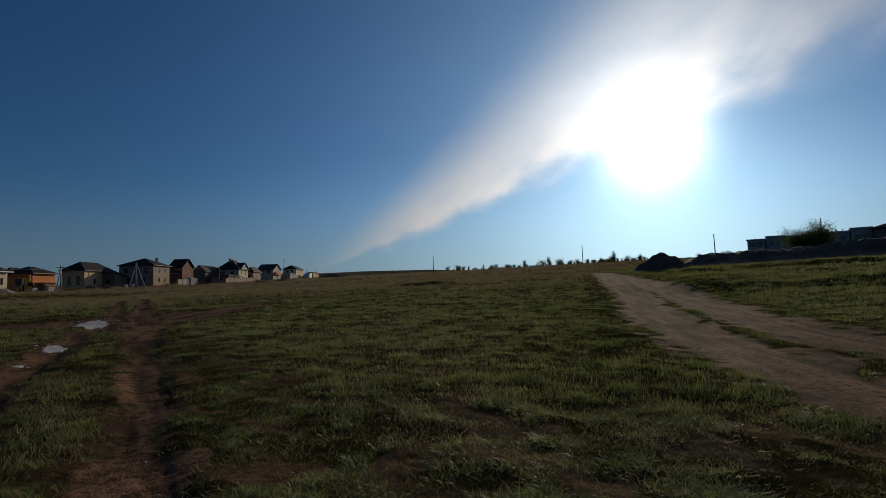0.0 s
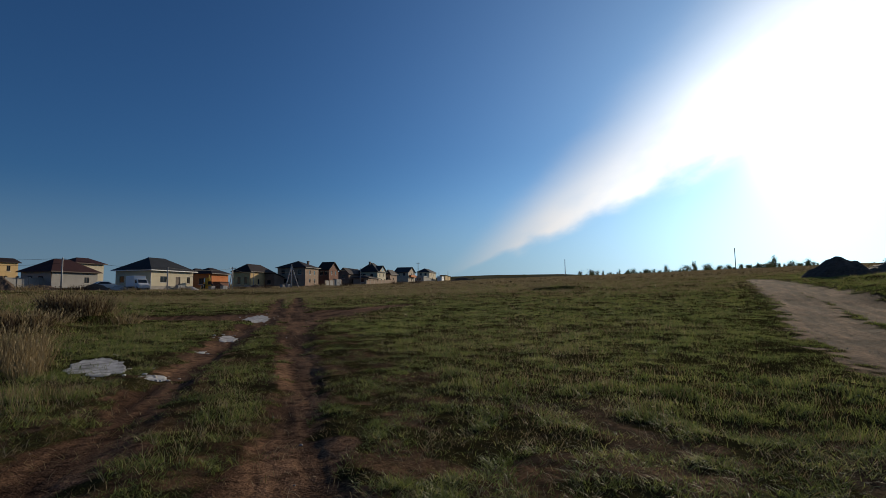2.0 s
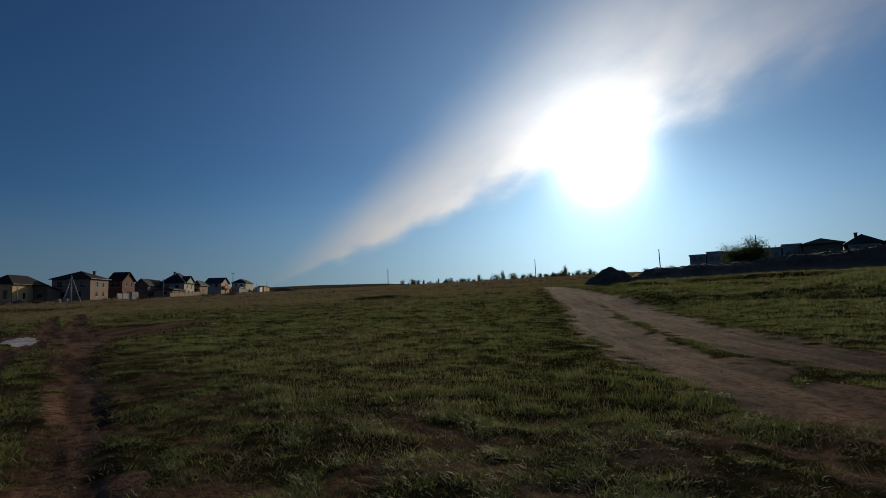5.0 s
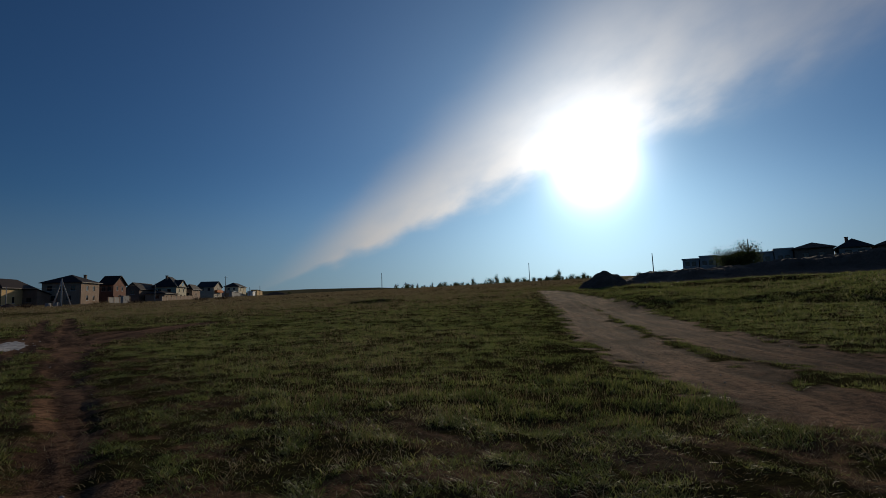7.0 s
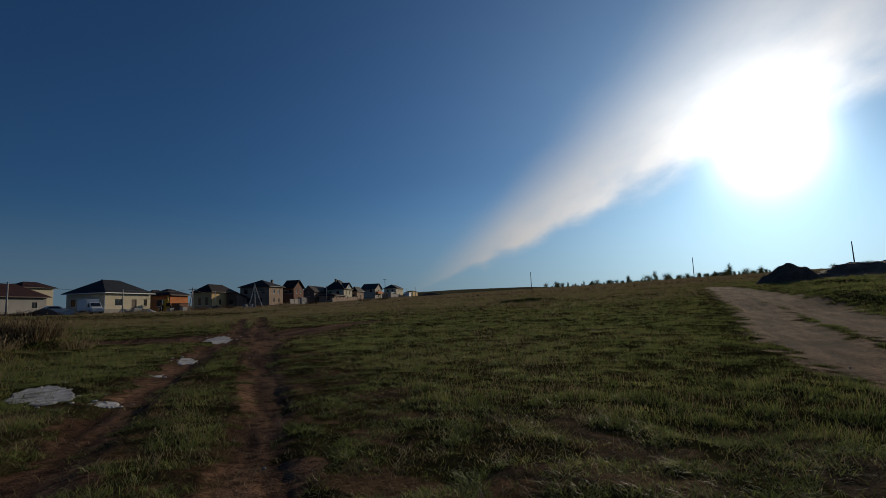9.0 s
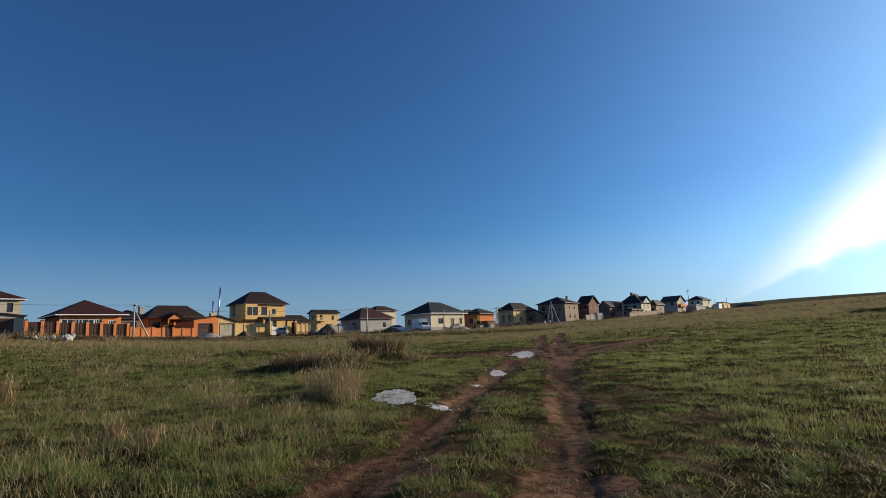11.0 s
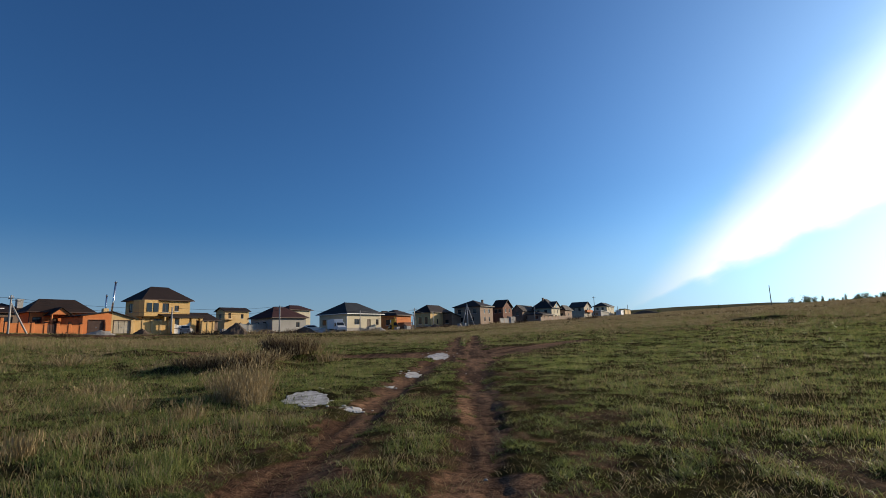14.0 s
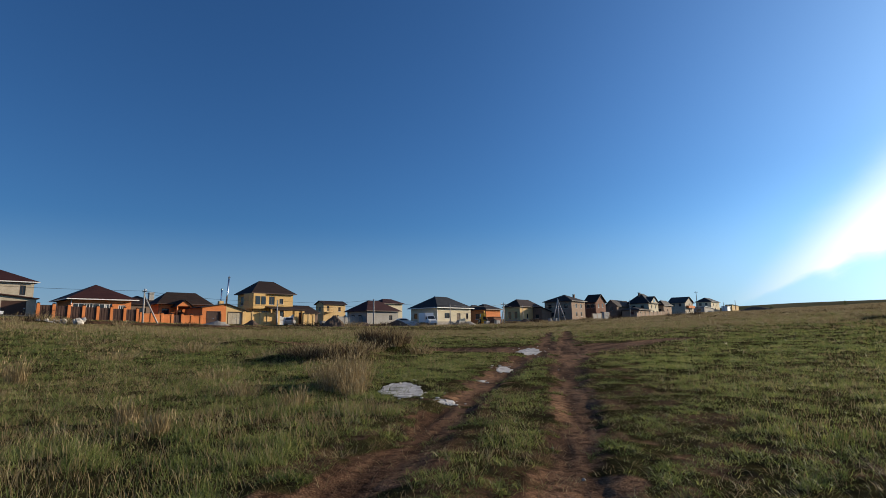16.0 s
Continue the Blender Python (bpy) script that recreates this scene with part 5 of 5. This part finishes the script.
for az, r, tall, wide in ((-19.5, 26.5, .6, 2.2), (-17.5, 26.8, .65, 2.2), (-15.2, 26.8, .6, 2.2), (-13.4, 27.5, .6, 2.0), (-11.6, 30.2, .9, 1.5), (-16.6, 15.5, .85, 1.0), (-15.2, 16.5, .9, .9), (-15.0, 15.0, .7, .8), (-14.6, 14.2, .5, .6), (-14.2, 15.8, 1.05, .7), (-14.8, 16.6, 1.1, .8), (-16.4, 16.9, .95, .8), (-15.9, 15.2, .9, .9), (-17.8, 19, .7, .9), (-10.6, 30, 1.2, 1.6), (-12.6, 31, 1.0, 1.6), (-9.2, 32, .9, 1.4),
                          (-35.5, 11.5, .55, .35), (-43.6, 22, .9, .5), (-45, 24, .6, .5), (-33, 10, .4, .4), (-20.5, 12.5, .45, .6), (-25.5, 15, .5, .8), (-28, 20, .5, 1.2), (-15, 26, .7, 1.6), (-19, 30, .7, 2.0),
                          (-23, 28, .6, 2.0), (-7.5, 30, .6, 1.4), (-30, 34, .6, 2.2), (-37, 30, .6, 1.8), (-44.5, 80, 1.2, 2.2), (-42.4, 82, 1.3, 2.4), (-40.8, 81, 1.0, 2.0), (-46.5, 82, 1.3, 2.4), (31.5, 52, .6, 2.0), (27, 60, .7, 2.4), (22.5, 57, .7, 2.4), (18, 62, .7, 2.4)):
    straw_tuft(az, r, tall, wide, 200 if r < 40 else 90, trng.randint(0, 9999))

for az, r, tall, wide in ((-9.8, 30.4, .9, 1.3), (-10.8, 29.9, 1.0, 1.4), (-11.9, 29.9, 1.0, 1.4), (-12.9, 30.3, .8, 1.2), (-14.6, 26.2, .6, 1.6), (-16.0, 25.9, .65, 1.8), (-17.6, 25.9, .65, 1.8), (-19.2, 26.2, .55, 1.6), (-20.8, 26.8, .5, 1.4),
                          (-43.0, 82, 1.1, 2.4), (-39.6, 83, 1.0, 2.2), (34.5, 61, .5, 2.0), (38.5, 62, .5, 2.2), (13.4, 158, 1.2, 3.0), (19, 170, 1.3, 4.0), (21, 175, 1.3, 4.0)):
    straw_tuft(az, r, tall, wide, 220 if r < 40 else 110, trng.randint(0, 9999), "weed", "clump of dead brown weeds standing in the field")


# weeds along the street before the houses
for az, r, tall, wide in ((-20.0, 97, .7, 2.2), (-18.6, 98, 1.0, 2.6), (-15.2, 98, .9, 2.4), (-14.2, 100, .8, 2.6), (-12.2, 100, .7, 2.2), (-11.0, 101, 1.0, 2.4), (-7.2, 101, .7, 2.0), (-2.6, 102, .7, 2.0), (2.6, 122, .8, 2.4), (5.2, 140, .9, 2.6), (10.6, 160, 1.0, 2.8), (-31.0, 90, .6, 2.2), (-36.4, 86, .8, 2.2)):
    straw_tuft(az, r, tall, wide, 120, trng.randint(0, 9999), "weed" if trng.random() < .6 else "straw", "clump of dry weeds along the street verge")


# ---- shrubs and trees ----
def tree(name, az, r, high, wide, leaves, seed, label, category, trunk=.06, bare=.0, base=.25, leaf=.16, sunk=0.0, lift=0.0):
    """A tapered trunk with limbs and a loose crown of separate leaves in clumps."""
    rng = random.Random(seed)
    x, y = at(az, r)
    ob = thing(name, (x, y, float(land(x, y)) + lift), rng.random() * 6.28, label, category, "skyline trees" if r > 180 else "")
    bm = bmesh.new()
    rod(bm, (0, 0, -.5), (0, 0, high * .55), trunk * 1.3, trunk * .7, 6)
    tips = []
    for k in range(9):
        a, t = rng.random() * 6.283, base + (.55 - base) * rng.random()
        e = Vector((math.cos(a) * wide * .38 * (.6 + .5 * rng.random()), math.sin(a) * wide * .38 * (.6 + .5 * rng.random()), high * (t + .2 + .22 * rng.random())))
        s = Vector((0, 0, high * t))
        rod(bm, s, e, trunk * .5, trunk * .2, 5)
        tips.append(e)
        for _ in range(3):
            b = s.lerp(e, .5 + .4 * rng.random())
            c = b + Vector(((rng.random() - .5) * wide * .4, (rng.random() - .5) * wide * .4, high * (.08 + .16 * rng.random())))
            rod(bm, b, c, trunk * .2, trunk * .06, 4)
            tips.append(c)
    tips.append(Vector((0, 0, high * .85)))
    part("trunk", bm, MAT["bark"], ob)
    bm = bmesh.new()
    for _ in range(leaves):
        t = rng.choice(tips)
        s = wide * .13
        c = t.lerp(Vector((t.x * .7, t.y * .7, high * .05)), rng.random() ** .8 * (1 - bare)) + Vector((rng.gauss(0, s), rng.gauss(0, s), rng.gauss(0, high * .09)))
        c.z = min(max(c.z, high * .03), high * 1.02)
        q = Euler((rng.random() * 6, rng.random() * 6, rng.random() * 6)).to_quaternion()
        e = leaf * (.6 + .7 * rng.random())
        bm.faces.new([bm.verts.new(c + q @ Vector(p)) for p in ((-e, 0, 0), (0, -e * .5, 0), (e, 0, 0), (0, e * .5, 0))])
    part("crown", bm, MAT["leaf"], ob)
    return ob


tree("bush", 72.6, 93, 4.3, 3.4, 4200, 3, "sparse light green spring bush on the earth bank", "bush", .07, bare=.45, leaf=.08, base=.15, lift=.6)
tree("bush", 74.4, 93, 4.9, 4.4, 6000, 4, "dense dark green bush on the earth bank", "bush", .07, bare=.5, leaf=.11, base=.12, lift=.6)
tree("bush", 73.5, 95, 3.8, 3.5, 3000, 6, "leafy green bush on the earth bank", "bush", .06, bare=.5, leaf=.10, base=.1, lift=.6)
kinds = []
for k, (h, w, n, lf) in enumerate(((3.2, 3.4, 420, .22), (2.4, 3.0, 320, .2), (4.2, 2.0, 420, .2), (3.6, 4.6, 520, .24), (2.0, 1.6, 200, .18))):
    kinds.append(tree("tree", 40 + 3.7 * k, 262, h, w, n, 20 + k, ("broad young tree on the skyline", "low shrub on the skyline", "slender young tree on the skyline", "spreading tree on the skyline", "small shrub on the skyline")[k], "tree", .08, leaf=lf))
krng = random.Random(8)
spots = [33.0, 30.2, 27.5, 61.9, 62.5, 64.8, 66.9, 67.4, 55.1, 55.5, 55.9, 56.2, 58.1, 58.6, 59.3] + [38.9 + .33 * k + .3 * krng.random() for k in range(66)]
for az in spots:
    src = kinds[krng.choice((0, 1, 1, 1, 2, 3, 4, 4, 4))]
    r = 255 + 30 * krng.random()
    x, y = at(az, r)
    s = (.5 + .65 * krng.random()) * (1.25 if 54.9 < az < 59.5 else 1.0) * (.75 if az < 44 else 1.0)
    c = copy_thing(src, pose(x, y, float(land(x, y)) - .5 * s, 0, 0, krng.random() * 360))
    c.scale = (s, s, s * (.8 + .5 * krng.random()))

# ---- spills of dried mortar by the track ----
def mortar_patch(az, r, wide, deep, seed, label="dried pale mortar spill lying in the grass", lumps=.16, lift=.008):
    """A thin cracked crust with a ragged outline, a little proud of the ground."""
    rng = np.random.RandomState(seed)
    cx, cy = at(az, r)
    a = radians(az)
    n, m = 40, 9
    ph = rng.rand(5) * 6.28
    jag = 1 + sum(.10 / (k + 1) ** .5 * np.sin((k + 2) * np.arange(n) * 2 * np.pi / n + ph[k]) for k in range(5)) + .07 * rng.randn(n)
    verts, faces = [], []
    for i in range(m + 1):
        for j in range(n):
            t = 2 * math.pi * j / n
            q = i / m * jag[j]
            u, v = math.cos(t) * q * wide / 2, math.sin(t) * q * deep / 2
            x, y = cx + u * math.cos(a) + v * math.sin(a), cy - u * math.sin(a) + v * math.cos(a)
            edge = 1 - step(.82, 1.0, i / m)
            level = sum(float(ground_z(x + dx, y + dy)) for dx in (-.25, 0, .25) for dy in (-.25, 0, .25)) / 9
            z = level - .08 + (.08 + lift + (float(value_noise(x, y, .22, 3, seed)) - .45) * .07 * lumps) * float(edge)
            verts.append((x, y, z))
    for i in range(m):
        for j in range(n):
            k, k2 = i * n + j, i * n + (j + 1) % n
            faces.append((k, k + n, k2 + n, k2))
    me = bpy.data.meshes.new("mortar_spill")
    me.from_pydata(verts, [], faces)
    me.materials.append(MAT["lime"])
    tagged(new("mortar_spill", me), label, "mortar spill", "mortar spills")


for k, (az, r, wide, deep) in enumerate(SPILLS):
    mortar_patch(az, r, wide, deep, 3 + k, ("broad grey-white crust of dried mortar in the grass", "small pale crust of mortar beside the rut", "dull grey crust of mortar half hidden by dry stalks",
                                            "pale strip of mortar along the rut", "pale crust of mortar where the tracks cross", "small pale lump of mortar beside the rut")[k])


# ---- broken concrete and stones ----
def stone_bm(rng, size):
    bm = bmesh.new()
    bmesh.ops.create_icosphere(bm, subdivisions=1, radius=1)
    s = [size * (.5 + .5 * rng.random()) for _ in range(3)]
    for v in bm.verts:
        k = 1 + .25 * (rng.random() - .5)
        v.co = Vector((v.co.x * s[0] * k, v.co.y * s[1] * k, v.co.z * s[2] * .7 * k))
    return bm


srng = random.Random(21)
rubble = thing("rubble_mound", (*at(-40.6, 80.5), float(land(*at(-40.6, 80.5)))), 0, "pale heap of broken concrete blocks in the grass", "rubble")
for k in range(26):
    b = part("block", stone_bm(srng, .18 + .42 * srng.random()), MAT["rubble"], rubble)
    b.location = ((srng.random() - .5) * 6, (srng.random() - .5) * 2.4, .05 + .5 * srng.random())
    b.rotation_euler = (srng.random(), srng.random(), srng.random() * 6)
debris = thing("debris_strip", (*at(67, 80), float(land(*at(67, 80)))), 0, "scattered pale stones before the earth bank", "rubble")
for k in range(22):
    az, r = 64.8 + 5.5 * srng.random(), 77 + 4 * srng.random()
    x, y = at(az, r)
    b = part("stone", stone_bm(srng, .15 + .25 * srng.random()), MAT["rubble"], debris)
    b.location = (x - debris.location.x, y - debris.location.y, float(land(x, y)) + .08 - debris.location.z)
for k in range(46):
    line = TRACKS[(0, 1, 1, 3, 3, 4, 3)[k % 7]]
    i = srng.randrange(1 if k % 7 < 3 else 2, len(line) - 3)
    t = srng.random()
    (x0, y0, w0), (x1, y1, w1) = line[i], line[i + 1]
    x, y = x0 + (x1 - x0) * t + (srng.random() - .5) * 2.2 * w0, y0 + (y1 - y0) * t + (srng.random() - .5) * 2.2 * w0
    b = part("pebble", stone_bm(srng, .014 + .022 * srng.random() ** 2), MAT["plinth"])
    b.location = (x, y, float(ground_z(x, y)) + .008)
    tagged(b, "small greyish stone lying on the dirt track", "stone", "stones on the track")

for az, r, wide, deep in SPILLS:
    for k in range(9):
        a = radians(az)
        u, v = (srng.random() - .5) * wide * 1.7, (srng.random() - .5) * deep * 1.25
        x, y = r * math.sin(a) + u * math.cos(a) + v * math.sin(a), r * math.cos(a) - u * math.sin(a) + v * math.cos(a)
        b = part("mortar_chip", stone_bm(srng, .03 + .06 * srng.random()), MAT["rubble"])
        b.location = (x, y, float(ground_z(x, y)) + .012)
        b.scale.z = .5
        tagged(b, "broken chip of pale mortar in the grass", "mortar chip", "mortar chips")


# pale matt scraps added to stand in for bright glints along the road
for k in range(10):
    line = TRACKS[3 + k % 2]
    i = srng.randrange(1, 5)
    t = srng.random()
    (x0, y0, w0), (x1, y1, w1) = line[i], line[i + 1]
    x, y = x0 + (x1 - x0) * t + (srng.random() - .5) * 3.4, y0 + (y1 - y0) * t + (srng.random() - .5) * 3.4
    b = part("litter_scrap", stone_bm(srng, .015 + .025 * srng.random()), MAT["rubble"])
    b.location = (x, y, float(ground_z(x, y)) + .012)
    b.rotation_euler = (srng.random() * 3, srng.random() * 3, srng.random() * 6)
    tagged(b, "small pale scrap of litter added for the glints on the dirt road", "litter", "litter on the road")


# ---- vehicles ----
def wheel(ob, x, y, radius=.33, wide=.2):
    bm = bmesh.new()
    rod(bm, (x, y - wide / 2, radius), (x, y + wide / 2, radius), radius, sides=16)
    w = part("wheel", bm, MAT["rubber"], ob)
    bm = bmesh.new()
    rod(bm, (x, y - wide / 2 - .012, radius), (x, y + wide / 2 + .012, radius), radius * .6, sides=12)
    part("rim", bm, MAT["steel"], w)


def lofted(profile, half_widths, b=.05):
    """A body from a side outline (x, z) with the half width at each point."""
    bm = bmesh.new()
    a = [bm.verts.new((x, -w, z)) for (x, z), w in zip(profile, half_widths)]
    c = [bm.verts.new((x, w, z)) for (x, z), w in zip(profile, half_widths)]
    bm.faces.new(a), bm.faces.new(c[::-1])
    for k in range(len(a)):
        j = (k + 1) % len(a)
        bm.faces.new((a[j], a[k], c[k], c[j]))
    bmesh.ops.recalc_face_normals(bm, faces=bm.faces[:])
    bmesh.ops.bevel(bm, geom=bm.edges[:], offset=b, segments=2, affect="EDGES", clamp_overlap=True)
    return bm


def car(az, r, turn, paint, label):
    x, y = at(az, r)
    ob = thing("car", (x, y, float(ground_z(x, y))), radians(turn), label, "car", "parked vehicles")
    part("body", lofted([(-2.1, .35), (2.1, .35), (2.15, .72), (1.1, .95), (-1.7, 1.0), (-2.15, .85)], [.8, .8, .78, .82, .82, .78]), MAT[paint], ob)
    part("cabin", lofted([(.95, .94), (.3, 1.42), (-1.0, 1.45), (-1.75, .98)], [.76, .62, .62, .74], .03), MAT[paint], ob)
    for s in (-1, 1):
        bm = bmesh.new()
        v = [bm.verts.new((px, s * (w + .02), pz)) for px, pz, w in ((.72, 1.0, .755), (.25, 1.35, .66), (-.95, 1.37, .655), (-1.5, 1.02, .745))]
        bm.faces.new(v)
        part("side_window", bm, MAT["glass"], ob)
        for e in (-1.35, 1.3):
            wheel(ob, e, s * .74)
    for p in (((1.0, .66, .96), (1.0, -.66, .96), (.36, -.56, 1.4), (.36, .56, 1.4)), ((-1.81, -.64, 1.02), (-1.81, .64, 1.02), (-1.07, .56, 1.41), (-1.07, -.56, 1.41))):
        bm = bmesh.new()
        bm.faces.new([bm.verts.new(q) for q in p])
        part("windscreen", bm, MAT["glass"], ob)
    for s in (-.6, .6):
        part("headlight", bevelled_box(2.08, 2.17, s - .14, s + .14, .62, .74, .02), MAT["white_trim"], ob)
        part("tail_light", bevelled_box(-2.18, -2.08, s - .12, s + .12, .75, .88, .02), MAT["red_brick"], ob)


def box_truck(az, r, turn):
    x, y = at(az, r)
    ob = thing("box_truck", (x, y, float(ground_z(x, y))), radians(turn), "small white box truck parked before the bungalow", "truck", "parked vehicles")
    part("cargo_box", bevelled_box(-2.6, .55, -.95, .95, .7, 2.55, .04), MAT["car_white"], ob)
    part("cab", lofted([(.7, .45), (2.35, .45), (2.4, 1.0), (1.75, 1.25), (1.3, 1.95), (.7, 2.0)], [.9, .9, .88, .88, .8, .82]), MAT["car_white"], ob)
    part("chassis", bevelled_box(-2.5, 2.2, -.4, .4, .45, .66, .02), MAT["rubber"], ob)
    bm = bmesh.new()
    bm.faces.new([bm.verts.new(q) for q in ((1.74, .74, 1.3), (1.74, -.74, 1.3), (1.36, -.68, 1.88), (1.36, .68, 1.88))])
    part("windscreen", bm, MAT["glass"], ob)
    for s in (-1, 1):
        bm = bmesh.new()
        bm.faces.new([bm.verts.new((px, s * .9, pz)) for px, pz in ((.85, 1.25), (1.6, 1.25), (1.28, 1.8), (.85, 1.8))])
        part("side_window", bm, MAT["glass"], ob)
        wheel(ob, 1.55, s * .8, .36)
        wheel(ob, -1.6, s * .8, .36)
        part("headlight", bevelled_box(2.34, 2.42, s * .65 - .13, s * .65 + .13, .75, .92, .02), MAT["white_trim"], ob)


def digger(az, r, turn):
    x, y = at(az, r)
    ob = thing("digger", (x, y, float(ground_z(x, y))), radians(turn), "small yellow backhoe digger by the building site", "digger", "parked vehicles")
    part("body", lofted([(-1.3, .6), (1.7, .6), (1.7, 1.25), (.2, 1.35), (-1.3, 1.3)], [.6] * 5), MAT["digger"], ob)
    part("cab", lofted([(-1.2, 1.3), (.2, 1.3), (.1, 2.4), (-1.1, 2.4)], [.6, .6, .52, .52], .04), MAT["digger"], ob)
    part("cab_window", bevelled_box(-1.0, .02, -.63, .63, 1.5, 2.25, .02), MAT["glass"], ob)
    for e, q in ((-1.0, .6), (1.2, .45)):
        for s in (-.75, .75):
            wheel(ob, e, s, q, .3)
    for name, a, b, w in (("boom", (-1.3, 0, 1.2), (-2.1, 0, 2.9), .13), ("arm", (-2.1, 0, 2.9), (-2.9, 0, 1.6), .1), ("loader_arm", (1.3, 0, 1.1), (2.5, 0, .5), .12)):
        bm = bmesh.new()
        rod(bm, a, b, w, w * .8, 6)
        part(name, bm, MAT["digger"], ob)
    part("bucket", lofted([(-3.1, .9), (-2.6, .9), (-2.7, 1.6), (-3.0, 1.6)], [.35] * 4, .03), MAT["rubber"], ob)
    part("shovel", lofted([(2.4, .2), (3.0, .2), (2.5, .8)], [.85] * 3, .03), MAT["digger"], ob)


car(-21.1, 100, 104, "car_silver", "silver hatchback parked before the yellow gateway")
car(-9.05, 107, 25, "car_white", "white car parked behind an earth heap")
car(-46.3, 92, 48, "car_white", "white car parked by the beige garage")
box_truck(-6.45, 104, -60)
digger(-.45, 119, 100)

# building materials before the houses
for az, r, w, h, label in ((-3.2, 103, 1.6, .9, "stack of pale concrete blocks on the verge"), (.9, 117, 1.3, .8, "pallet of grey blocks by the building site"), (-.2, 116, 1.1, .7, "stack of grey building blocks"), (-18.0, 101, 1.2, .9, "stack of dark blocks beside the fence"),
                            (7.3, 148, 1.0, .9, "pale concrete ring beside the braced pole"), (6.7, 148, .9, .8, "pale concrete block beside the braced pole"), (-28.6, 96, 2.0, .5, "low heap of slabs before the garage"), (12.3, 176, 3.0, 2.2, "pale steel container before the brick house")):
    x, y = at(az, r)
    ob = thing("block_stack", (x, y, float(ground_z(x, y))), radians(48), label, "building blocks", "building materials")
    rows_n, cols = max(1, int(h / .3)), max(2, int(w / .45))
    for i in range(rows_n):
        for j in range(cols):
            o = .03 * srng.random()
            part("block", bevelled_box(j * w / cols + o, (j + 1) * w / cols - .015, -.4 + o, .4, i * h / rows_n - (.2 if i == 0 else 0), (i + 1) * h / rows_n - .01, .015), MAT["concrete"], ob)
